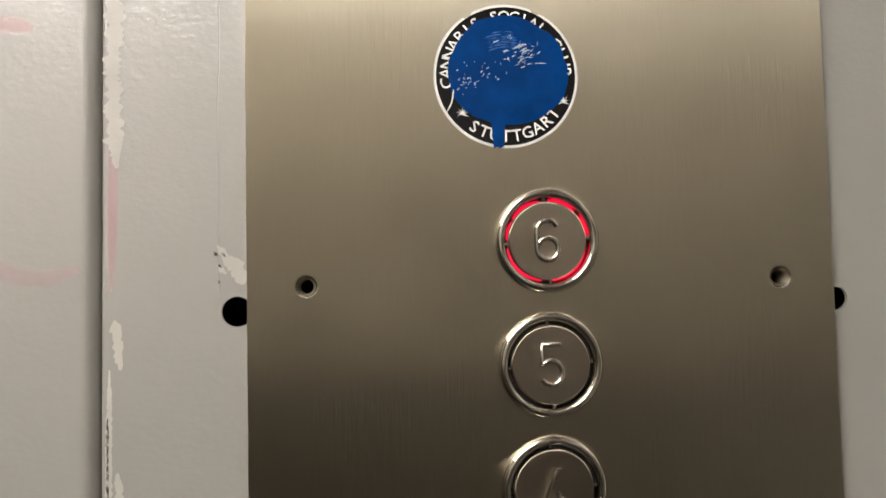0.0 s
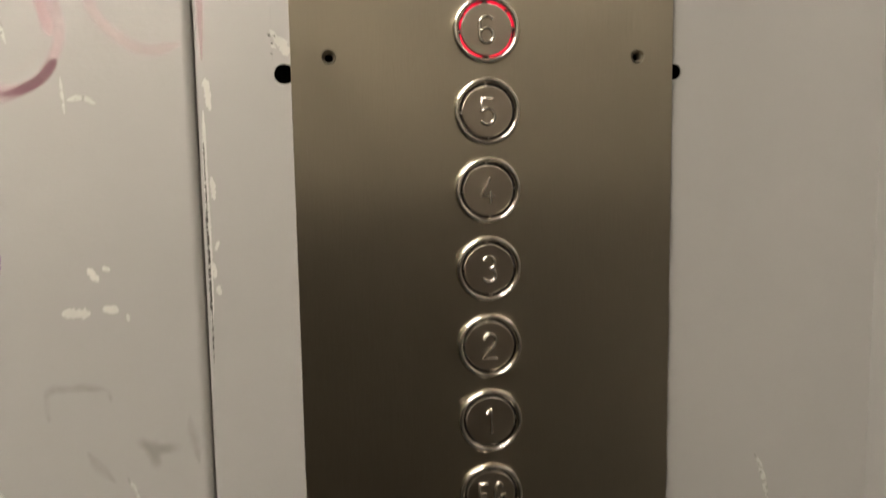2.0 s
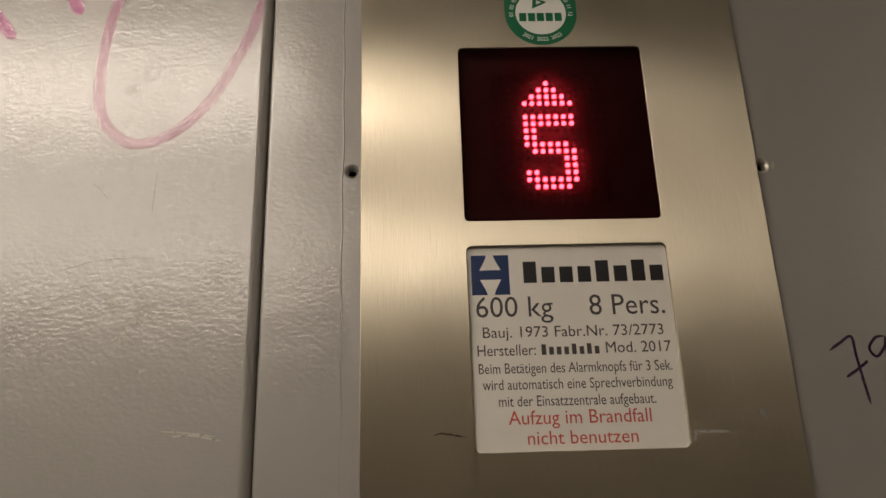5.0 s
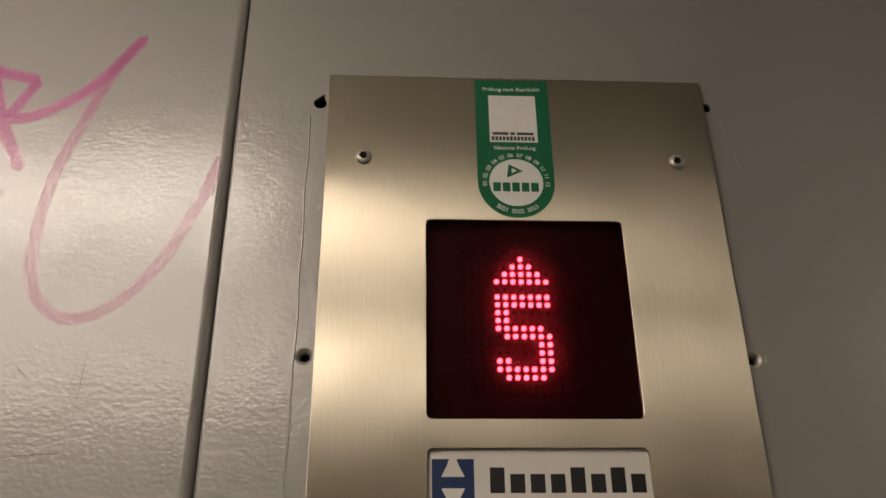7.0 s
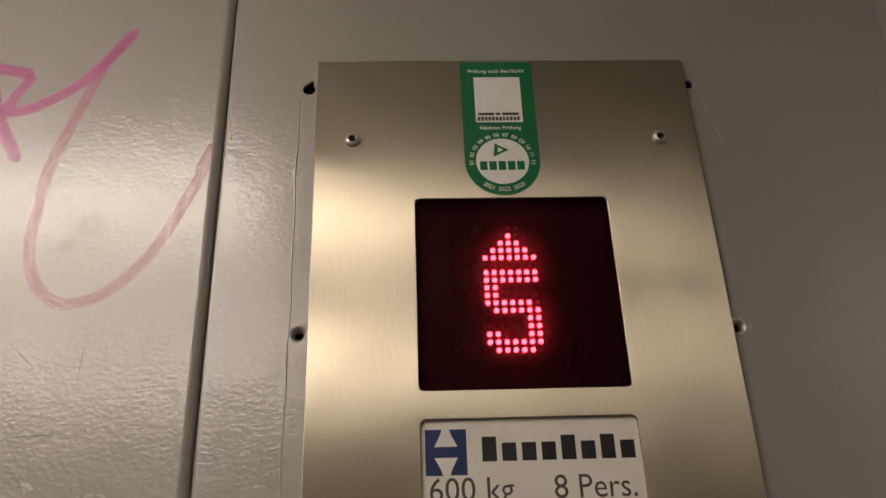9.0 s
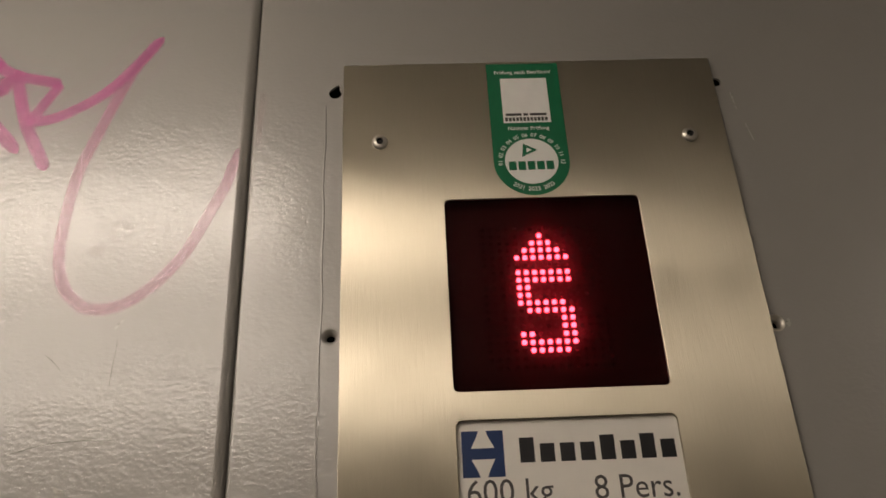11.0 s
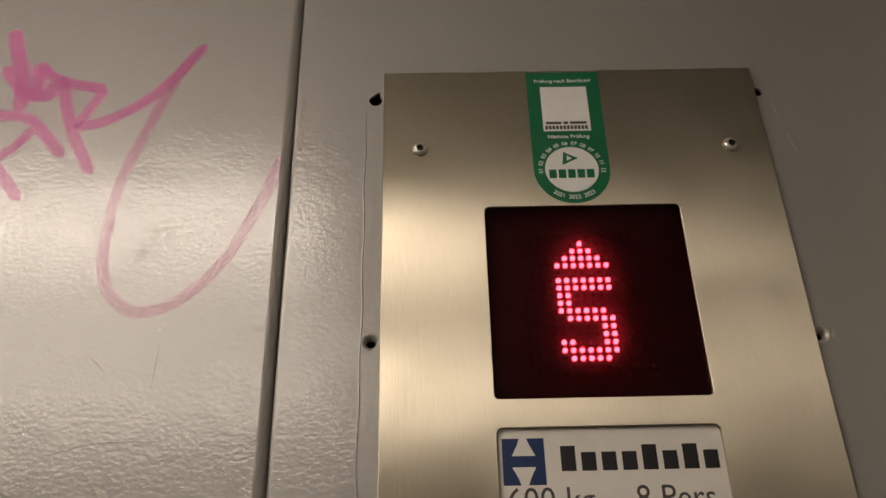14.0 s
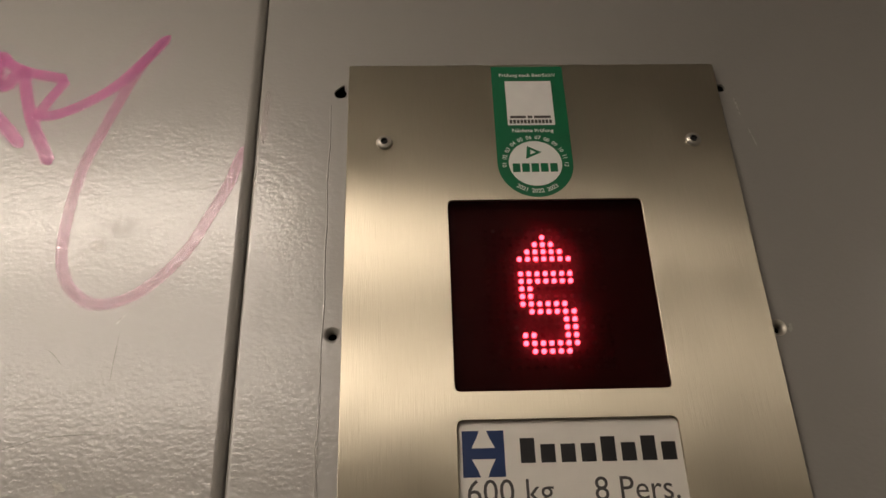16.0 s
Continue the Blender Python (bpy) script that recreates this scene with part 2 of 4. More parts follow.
def lathe(profile, cx, cz, n=64, close=False):
    """Turns (radius, height off the panel's face) about an axis that points at the viewer."""
    bm = bmesh.new()
    rings = []
    for r, h in profile:
        if r < 1e-6:
            rings.append([bm.verts.new((cx, -h, cz))])
        else:
            rings.append([bm.verts.new((cx + r * math.cos(math.tau * i / n), -h, cz + r * math.sin(math.tau * i / n))) for i in range(n)])
    pairs = list(zip(rings, rings[1:])) + ([(rings[-1], rings[0])] if close else [])
    for a, b in pairs:
        for i in range(n):
            j = (i + 1) % n
            loop = [a[i % len(a)], a[j % len(a)], b[j % len(b)], b[i % len(b)]]
            loop = list(dict.fromkeys(loop))
            if len(loop) > 2:
                bm.faces.new(loop)
    bmesh.ops.recalc_face_normals(bm, faces=bm.faces[:])
    return bm


def from_curve(data, y):
    """Mesh of a flat curve or text drawn in x and z, laid at depth y."""
    ob = new("temporary", data)
    mesh = bpy.data.meshes.new_from_object(ob.evaluated_get(bpy.context.evaluated_depsgraph_get()))
    bpy.data.objects.remove(ob)
    bpy.data.curves.remove(data)
    mesh.transform(Matrix(((1, 0, 0, 0), (0, 0, -1, y), (0, 1, 0, 0), (0, 0, 0, 1))))
    return mesh


def plate(loops, y_front, thick, edge=0.0):
    """A sheet with holes: the first loop is its outline, the others are cut out."""
    data = bpy.data.curves.new("sheet", "CURVE")
    data.dimensions, data.fill_mode = "2D", "BOTH"
    data.extrude, data.bevel_depth, data.bevel_resolution, data.offset = thick / 2 - edge, edge, 1, -edge
    for loop in loops:
        s = data.splines.new("POLY")
        s.points.add(len(loop) - 1)
        for p, (x, z) in zip(s.points, loop):
            p.co = (x, z, 0, 1)
        s.use_cyclic_u = True
    return from_curve(data, y_front + thick / 2)


def circle(cx, cz, r, n=32):
    return [(cx + r * math.cos(math.tau * i / n), cz + r * math.sin(math.tau * i / n)) for i in range(n)]


def rounded(x0, x1, z0, z1, r, n=6):
    out = []
    for cx, cz, a in ((x1 - r, z1 - r, 0), (x0 + r, z1 - r, 90), (x0 + r, z0 + r, 180), (x1 - r, z0 + r, 270)):
        for i in range(n + 1):
            q = radians(a + 90 * i / n)
            out.append((cx + r * math.cos(q), cz + r * math.sin(q)))
    return out


def flat(loop, y, thick=0.00008):
    return plate([loop], y, thick)


def curved(points, step=0.0012):
    """A smooth line through the points."""
    pts = [Vector((x, 0, z)) for x, z in points]
    if len(pts) == 2:
        n = max(2, int((pts[1] - pts[0]).length / step))
        return [pts[0].lerp(pts[1], i / n) for i in range(n + 1)]
    ext = [2 * pts[0] - pts[1]] + pts + [2 * pts[-1] - pts[-2]]
    out = []
    for a, b, c, d in zip(ext, ext[1:], ext[2:], ext[3:]):
        n = max(2, int((c - b).length / step))
        for i in range(n):
            t = i / n
            out.append(0.5 * ((2 * b) + (c - a) * t + (2 * a - 5 * b + 4 * c - d) * t * t + (3 * b - a - 3 * c + d) * t ** 3))
    return out + [pts[-1]]


film_depth = [0.0]


def stroke(points, width, rag=0.06, taper=0.35, surface=0.0025, seed=0):
    """A film of paint drawn along a line on the wall, with uneven edges."""
    film_depth[0] = (film_depth[0] + 0.000006) % 0.00015
    y = surface - 0.00003 - film_depth[0]
    line = curved(points, max(0.0006, width * 0.12))
    rng = random.Random(seed + int(1e5 * (points[0][0] + 3 * points[0][1])))
    bm = bmesh.new()
    rows = []
    n = len(line)
    a, b = rng.uniform(0, 50), rng.uniform(0, 50)
    for i, p in enumerate(line):
        d = (line[min(i + 1, n - 1)] - line[max(i - 1, 0)]).normalized()
        side = Vector((-d.z, 0, d.x))
        run = min(i, n - 1 - i) / max(1, n - 1) * 2
        end = min(1.0, 0.25 + run / max(0.02, taper)) if taper else 1.0
        s = i * 0.45
        w1 = width / 2 * end * (1 + rag * 2 * noise.noise((s, a, 0)) + rag * noise.noise((s * 2.7, a, 4)))
        w2 = width / 2 * end * (1 + rag * 2 * noise.noise((s, b, 9)) + rag * noise.noise((s * 2.7, b, 2)))
        w1, w2 = max(w1, width * 0.04), max(w2, width * 0.04)
        rows.append((bm.verts.new((p.x + side.x * w1, y, p.z + side.z * w1)), bm.verts.new((p.x - side.x * w2, y, p.z - side.z * w2))))
    for (p, q), (r, s) in zip(rows, rows[1:]):
        bm.faces.new((p, q, s, r))
    bmesh.ops.recalc_face_normals(bm, faces=bm.faces[:])
    return bm


def splash(cx, cz, base, spikes, surface=0.0025, seed=1):
    """A flat splash of flaked paint with a lobed edge and pointed arms (x, z, width)."""
    film_depth[0] = (film_depth[0] + 0.000006) % 0.00015
    y = surface - 0.00003 - film_depth[0]
    bm = bmesh.new()
    mid = bm.verts.new((cx, y, cz))
    ring = []
    n = 240
    for i in range(n):
        a = 2 * math.pi * i / n
        u, v = math.cos(a), math.sin(a)
        r = base * (1 + 0.30 * noise.noise((u * 2.2, v * 2.2, seed)) + 0.22 * noise.noise((u * 6, v * 6, seed + 7)))
        for sx, sz, w in spikes:
            length = math.hypot(sx - cx, sz - cz)
            off = (a - math.atan2(sz - cz, sx - cx) + math.pi) % (2 * math.pi) - math.pi
            if abs(off) < 1.2:
                # half width w at the tip's side: an arm of nearly even breadth with a round end
                reach = min(length * (1 - 0.35 * min(1, abs(off) * length / w) ** 2), 0.62 * w / max(1e-6, abs(math.sin(off))))
                r = max(r, reach * (1 + 0.07 * noise.noise((i * 0.5, seed, 3))))
        ring.append(bm.verts.new((cx + r * u, y, cz + r * v)))
    for p, q in zip(ring, ring[1:] + ring[:1]):
        bm.faces.new((mid, p, q))
    bmesh.ops.recalc_face_normals(bm, faces=bm.faces[:])
    return bm


def soft_stroke(points, width, rag, taper):
    """A smear with a soft edge: thin films of dirt, each narrower than the one below."""
    bm = bmesh.new()
    for k in (1.5, 1.15, 0.8, 0.45):
        film = bpy.data.meshes.new("film")
        layer = stroke(points, width * k, rag, taper, seed=int(k * 10))
        layer.to_mesh(film)
        layer.free()
        bm.from_mesh(film)
        bpy.data.meshes.remove(film)
    return bm


def marker_stroke(points, width, rag, taper):
    """A marker line: a thin wide film with a denser core, so that its edge is soft."""
    bm = bmesh.new()
    for k in (1.06, 0.90, 0.70):
        film = bpy.data.meshes.new("film")
        layer = stroke(points, width * k, rag, taper, seed=int(k * 10))
        layer.to_mesh(film)
        layer.free()
        bm.from_mesh(film)
        bpy.data.meshes.remove(film)
    return bm


def tube(lines, radius, y):
    """Round wire along each line of (x, z): raised signs and ridges."""
    data = bpy.data.curves.new("wire", "CURVE")
    data.dimensions, data.bevel_depth, data.bevel_resolution, data.use_fill_caps = "3D", radius, 3, True
    for line in lines:
        s = data.splines.new("POLY")
        s.points.add(len(line) - 1)
        for p, (x, z) in zip(s.points, line):
            p.co = (x, z, 0, 1)
    return from_curve(data, y)


def lettering(text, x0, x1, base, height, y, bold=0.0):
    """Built-in font set between x0 and x1 on its base line."""
    data = bpy.data.curves.new("text", "FONT")
    data.body, data.size, data.extrude, data.resolution_u = text, height / 0.69, 0.00002, 3
    data.offset = bold
    mesh = from_curve(data, y)
    xs = [v.co.x for v in mesh.vertices]
    k = (x1 - x0) / (max(xs) - min(xs))
    lo = min(xs)
    for v in mesh.vertices:
        v.co.x, v.co.z = x0 + (v.co.x - lo) * k, base + v.co.z
    return mesh


def round_text(text, cx, cz, r, start, end, height, y, inward=False, bold=0.00012):
    """Letters set one by one round a circle, from one angle to the other in degrees."""
    bm = bmesh.new()
    for i, ch in enumerate(text):
        if ch == " ":
            continue
        a = radians(start + (end - start) * i / (len(text) - 1))
        data = bpy.data.curves.new("text", "FONT")
        data.body, data.size, data.extrude, data.align_x, data.resolution_u = ch, height / 0.69, 0.00002, "CENTER", 2
        data.offset = bold
        mesh = from_curve(data, 0)
        turn = a + math.pi / 2 if inward else a - math.pi / 2
        rr = r + (height / 2 if inward else -height / 2)
        m = Matrix.Translation((cx + rr * math.cos(a), y, cz + rr * math.sin(a))) @ Matrix.Rotation(-turn, 4, "Y")
        mesh.transform(m)
        bm.from_mesh(mesh)
        bpy.data.meshes.remove(mesh)
    return bm


def bars(spots, z0, y):
    """Plain upright blocks for words that are not lettered: (x0, x1, height)."""
    bm = bmesh.new()
    for x0, x1, h in spots:
        v = [bm.verts.new(c) for c in ((x0, y, z0), (x1, y, z0), (x1, y, z0 + h), (x0, y, z0 + h))]
        bm.faces.new(v)
    return bm


# ---- the car: walls, floor, ceiling ----
X0, X1, Y1, TOP = -1.20, 0.222, -1.32, 2.24
FACE = 0.0025
# The backing slab is coloured black so that the sheet holes look shaded.
wall_north = tagged(part("wall_north", box(X0 - 0.03, X1 + 0.03, 0.06, 0.075, 0, TOP), M_DARK), "sheet steel side wall of a lift car, painted grey", "wall", kind="structure")


def bent_edge(x_flat, x_flange, z0, z1):
    """The sheet's edge turned back into the joint."""
    r = abs(x_flange - x_flat)
    s = 1 if x_flange > x_flat else -1
    prof = [(x_flat + s * r * math.sin(radians(a)), FACE + r * (1 - math.cos(radians(a)))) for a in range(0, 91, 10)]
    prof.append((x_flange, 0.03))
    bm = bmesh.new()
    low = [bm.verts.new((x, y, z0)) for x, y in prof]
    high = [bm.verts.new((x, y, z1)) for x, y in prof]
    for i in range(len(prof) - 1):
        f = (low[i], low[i + 1], high[i + 1], high[i])
        bm.faces.new(f if s > 0 else f[::-1])
    return bm


def add_mesh(bm, mesh):
    bm.from_mesh(mesh)
    bpy.data.meshes.remove(mesh)
    return bm


PANEL_HOLES = [(-0.1036, 1.4930, 0.0050), (0.1020, 1.4930, 0.0040), (-0.1045, 1.8435, 0.0026), (0.1030, 1.8432, 0.0026),
               (-0.1040, 1.1425, 0.0030), (0.1034, 1.1425, 0.0028)]
sheet_w = part("wall_panel", add_mesh(bent_edge(-0.1532, -0.1484, 0, TOP), plate([[(X0, 0), (-0.1532, 0), (-0.1532, TOP), (X0, TOP)]], FACE, 0.0015)), M_WALL, wall_north, "grey enamelled sheet with marker tags and scratches", 40)
keyhole_l = [(-0.1045 + 0.0034 * math.cos(radians(a)), 1.9832 + 0.0034 * math.sin(radians(a))) for a in range(120, 420, 12)] + [(-0.1022, 1.9885), (-0.1032, 1.9888)]
keyhole_r = circle(0.1022, 1.9850, 0.0027)
sheet_e = part("wall_panel", add_mesh(bent_edge(-0.1455, -0.1472, 0, TOP), plate(
    [[(-0.1455, 0), (X1, 0), (X1, TOP), (-0.1455, TOP)], rounded(-0.092, 0.092, 1.10, 1.978, 0.003)] + [circle(x, z, r + (0.0015 if k > 1 else 0)) for k, (x, z, r) in enumerate(PANEL_HOLES)] + [keyhole_l, keyhole_r], FACE, 0.0015)),
    M_WALL, wall_north, "grey enamelled sheet with old fixing holes", 40)
part("joint", box(-0.1484, -0.1472, 0.0080, 0.03, 0, TOP), M_SEAM, wall_north, "dirty joint between two sheets")
for x, z, r in PANEL_HOLES[2:]:
    part("countersink", lathe([(r + 0.0017, -FACE + 0.00008), (r + 0.0013, -FACE + 0.00004), (r - 0.0003, -FACE - 0.0014), (r - 0.0004, -FACE - 0.005)], x, z, 28), M_NICKEL if x > 0 else M_WALL, sheet_e, smooth=50)

tagged(part("wall_east", box(X1, X1 + 0.03, -0.13, 0.06, 0, TOP), M_WALL), "grey painted front return of a lift car", "wall", kind="structure")
# Unseen dark leaf, added so the lower steel mirrors less light.
tagged(part("unseen_door", box(X1 + 0.006, X1 + 0.03, Y1, -0.13, 0, TOP), M_DOOR), "unseen dark door, added to dim the steel reflection", "door", kind="structure")
# Unseen wall: dark lower part dims the mirrored steel, pale upper sheet lifts it.
wall_south = tagged(part("wall_south", box(X0, X1, Y1 - 0.03, Y1 - 0.002, 0, TOP), M_WALL_BACK), "unseen wall opposite the panel, dark below for the steel reflection", "wall", kind="structure")
part("upper_sheet", box(X0, X1, Y1 - 0.002, Y1, 1.36, TOP), M_WALL_UPPER, wall_south, "unseen pale upper sheet, added to brighten the steel reflection")
# Unseen too, kept dark so that the steel mirrors less light.
tagged(part("wall_west", box(X0 - 0.03, X0, Y1, 0.06, 0, TOP), M_WALL_BACK), "unseen rear wall, made dark to dim the steel reflection", "wall", kind="structure")
tagged(part("floor", box(X0 - 0.03, X1 + 0.03, Y1 - 0.03, 0.075, -0.03, 0), M_FLOOR), "dark rubber floor of a lift car", "floor", kind="structure")
tagged(part("ceiling", box(X0 - 0.03, X1 + 0.03, Y1 - 0.03, 0.075, TOP, TOP + 0.03), M_CEILING), "white ceiling of a lift car", "ceiling", kind="structure")

for ly, lw, mat in zip(LAMP_YS, LAMP_WS, M_LAMPS):
    lamp = thing("ceiling_light", ((LAMP_X0 + LAMP_X1) / 2, ly, TOP), "long warm white strip light on the ceiling", "lamp", "ceiling strip lights")
    w = lw / 2
    tray = plate([[(LAMP_X0 - 0.004, ly - w - 0.004), (LAMP_X1 + 0.004, ly - w - 0.004), (LAMP_X1 + 0.004, ly + w + 0.004), (LAMP_X0 - 0.004, ly + w + 0.004)],
                  [(LAMP_X0, ly - w), (LAMP_X1, ly - w), (LAMP_X1, ly + w), (LAMP_X0, ly + w)]], -TOP, TOP - LAMP_Z - 0.034)
    tray.transform(Matrix(((1, 0, 0, 0), (0, 0, 1, 0), (0, -1, 0, 0), (0, 0, 0, 1))))
    part("housing", tray, M_LAMP_BODY, lamp)
    part("diffuser", box(LAMP_X0 + 0.0005, LAMP_X1 - 0.0005, ly - w + 0.0005, ly + w - 0.0005, LAMP_Z, LAMP_Z + 0.036, 0.006), mat, lamp, "glowing diffuser")

# ---- the control panel ----
panel = thing("lift_control_panel", (0, 0, 1.08), "tall brushed steel lift control panel with round push buttons", "control panel")
COLS = [-0.0478 + 0.01055 * i for i in range(10)]
ROWS_Z = (1.6225, 1.6128, 1.6031)
FLOORS = [("6", 1.5146), ("5", 1.4730), ("4", 1.4320), ("3", 1.3903), ("2", 1.3485), ("1", 1.3072), ("EG", 1.2655)]
PAIRS = [("U2", -0.050, 1.2085), ("U1", 0.050, 1.2085), ("close", -0.050, 1.1520), ("bell", 0.0, 1.1520), ("open", 0.050, 1.1520)]
BUTTONS = [(k, 0.0, z) for k, z in FLOORS] + PAIRS
SCREW_HOLES = [(-0.0808, 1.5008), (0.0808, 1.5008)]
DISPLAY = (-0.0492, 0.0480, 1.8145, 1.9135)
SIGN = (-0.0490, 0.0482, 1.7035, 1.8015)
SLIT = (-0.0490, 0.0478, 1.6575, 1.6800)
lock_outline = [(0.0085 * math.cos(radians(a)), 1.2070 + 0.0085 * math.sin(radians(a))) for a in range(-52, 233, 8)] + [(-0.0050, 1.1865), (-0.0040, 1.1835), (0, 1.1822), (0.0040, 1.1835), (0.0050, 1.1865)]
holes = [rounded(*DISPLAY, 0.0025), rounded(*SIGN, 0.003), rounded(*SLIT, 0.0008)]
holes += [circle(x, z, 0.0019, 20) for x in COLS for z in ROWS_Z] + [circle(x, z, 0.0165) for _, x, z in BUTTONS]
holes += [circle(x, z, 0.0036) for x, z in SCREW_HOLES] + [lock_outline]
part("plate", plate([rounded(-0.1, 0.1, 1.08, 2.0, 0.0006, 2)] + holes, 0.0, 0.002, 0.00025), M_STEEL, panel, "brushed stainless steel plate")
# Box walls in near black, for the shade behind the plate's holes.
part("box_side", plate([rounded(-0.0915, 0.0915, 1.101, 1.977, 0.003), rounded(-0.0905, 0.0905, 1.102, 1.976, 0.003)], 0.002, 0.052), M_DARK, panel)
part("box_back", plate([rounded(-0.0915, 0.0915, 1.101, 1.977, 0.003)], 0.054, 0.002), M_DARK, panel)
for x in COLS:
    for z in ROWS_Z:
        part("speaker_hole", lathe([(0.0023, 0.00004), (0.0019, -0.0005), (0.00185, -0.002)], x, z, 18), M_EDGE, panel, smooth=50)
for x, z in SCREW_HOLES:
    part("screw_hole", lathe([(0.0033, 0.00004), (0.0031, -0.0003), (0.0024, -0.0014), (0.0023, -0.008)], x, z, 36), M_BRASS, panel, "countersunk hole without its screw", 50)


def arc(cx, cz, rx, rz, a0, a1, n=18):
    return [(cx + rx * math.cos(radians(a0 + (a1 - a0) * i / n)), cz + rz * math.sin(radians(a0 + (a1 - a0) * i / n))) for i in range(n + 1)]


GLYPHS = {
    "6": [arc(0, 0.74, 0.46, 0.26, 25, 180) + arc(0, 0.28, 0.46, 0.28, 180, 540, 30)],
    "5": [[(0.42, 1), (-0.38, 1), (-0.42, 0.52)] + arc(0, 0.30, 0.48, 0.30, 130, -150, 26)],
    "4": [[(0.12, 1), (-0.42, 0.27), (0.40, 0.27)], [(0.16, 0.46), (0.16, 0.0)]],
    "3": [arc(0, 0.76, 0.40, 0.24, 155, -90), arc(0, 0.26, 0.47, 0.26, 90, -155)],
    "2": [arc(0, 0.72, 0.44, 0.28, 165, -35) + [(-0.44, 0), (0.50, 0)]],
    "1": [[(-0.25, 0.80), (0.06, 1), (0.06, 0)]],
    "E": [[(0.45, 1), (-0.4, 1), (-0.4, 0), (0.45, 0)], [(-0.4, 0.52), (0.3, 0.52)]],
    "G": [arc(0, 0.5, 0.46, 0.5, 50, 320, 26) + [(0.44, 0.46), (0.10, 0.46)]],
    "U": [[(-0.42, 1), (-0.42, 0.3)] + arc(0, 0.3, 0.42, 0.3, 180, 360) + [(0.42, 1)]],
}


def relief(key, x, z):
    """Raised sign of a button as lines round its middle."""
    if key == "close":
        k = 0.001
        return [[(x, z - 6 * k), (x, z + 6.5 * k)], [(x - 8 * k, z + 3 * k), (x - 2.6 * k, z), (x - 8 * k, z - 3 * k)], [(x + 8 * k, z + 3 * k), (x + 2.6 * k, z), (x + 8 * k, z - 3 * k)]]
    if key == "open":
        k = 0.001
        return [[(x, z + 4.8 * k), (x, z + 6.5 * k)], [(x - 3.6 * k, z + 2.8 * k), (x - 9 * k, z), (x - 3.6 * k, z - 2.8 * k)], [(x + 3.6 * k, z + 2.8 * k), (x + 9 * k, z), (x + 3.6 * k, z - 2.8 * k)]]
    if key == "bell":
        return [[(x, z + 0.0050), (x, z + 0.0068)]]
    w, h = (0.0078, 0.0134) if len(key) == 1 else (0.0056, 0.0125)
    out = []
    for i, ch in enumerate(key):
        cx = x + (i - (len(key) - 1) / 2) * 0.0088
        out += [[(cx + px * w, z - h / 2 + pz * h) for px, pz in line] for line in GLYPHS[ch]]
    return out


BEZEL = [(0.0165, -0.003), (0.0176, 0.0), (0.0177, 0.0006), (0.0174, 0.0014), (0.0168, 0.0020), (0.0160, 0.0023), (0.0153, 0.0021), (0.0148, 0.0015), (0.0146, 0.0006), (0.0145, -0.003)]
CAP = [(0.0133, -0.003), (0.0133, 0.0002), (0.0131, 0.0006), (0.0128, 0.0008), (0.0126, 0.0008), (0.0, 0.0008)]
LIT_ARCS = ((6, 38, 0.01325, 0.01475), (44, 86, 0.01325, 0.01480), (98, 146, 0.01325, 0.01430), (150, 178, 0.01325, 0.01400), (190, 262, 0.01325, 0.01415), (278, 356, 0.01325, 0.01425))


def sector(x, z, r0, r1, a0, a1):
    """Outline of a piece of a ring, narrower towards its ends."""
    ks = [k / 12 for k in range(13)]
    outer = [(x + (r0 + (r1 - r0) * (0.55 + 0.45 * math.sin(math.pi * k))) * math.cos(radians(a0 + (a1 - a0) * k)), z + (r0 + (r1 - r0) * (0.55 + 0.45 * math.sin(math.pi * k))) * math.sin(radians(a0 + (a1 - a0) * k))) for k in ks]
    return outer + [(x + r0 * math.cos(radians(a0 + (a1 - a0) * k)), z + r0 * math.sin(radians(a0 + (a1 - a0) * k))) for k in reversed(ks)]


for key, x, z in BUTTONS:
    lit = key == "6"
    b = part("button", lathe(BEZEL, x, z, 72), M_CHROME, panel, "polished round push button" + (" with a red lit ring" if lit else ""), 60)
    part("cap", lathe(CAP, x, z, 64), M_CAP, b, smooth=40)
    # Dark plastic ring; its near black also holds the shade of the slot.
    part("light_ring", lathe([(0.01325, -0.0026), (0.01460, -0.0026)], x, z, 64), M_SLOT, b, "dark plastic ring, near black for the shade in its slot")
    for a0, a1, r0, r1 in LIT_ARCS if lit else ():
        part("light_segment", flat(sector(x, z, r0, r1, a0, a1), 0.0020), M_LIT, b, "glowing red segment of the ring")
    for q in range(4):
        a = math.tau * q / 4 + 0.06
        cx, cz = x + 0.0139 * math.cos(a), z + 0.0139 * math.sin(a)
        part("lug", box(cx - 0.0006, cx + 0.0006, -0.0001, 0.0014, cz - 0.0006, cz + 0.0006, 0.0002), M_CHROME, b)
    part("numeral" if key not in ("close", "open", "bell") else "symbol", tube(relief(key, x, z), 0.00100, -0.00100), M_CHROME, b, smooth=60)
    if key == "bell":
        dome = [(x + px, z + pz) for px, pz in ((-0.0052, -0.0048), (0.0052, -0.0048), (0.0044, -0.0034), (0.0032, 0.0010), (0.0018, 0.0026), (0.0, 0.0031), (-0.0018, 0.0026), (-0.0032, 0.0010), (-0.0044, -0.0034))]
        part("bell_sign", plate([dome], -0.0013, 0.0006, 0.0002), M_YELLOW, b, "yellow bell sign")

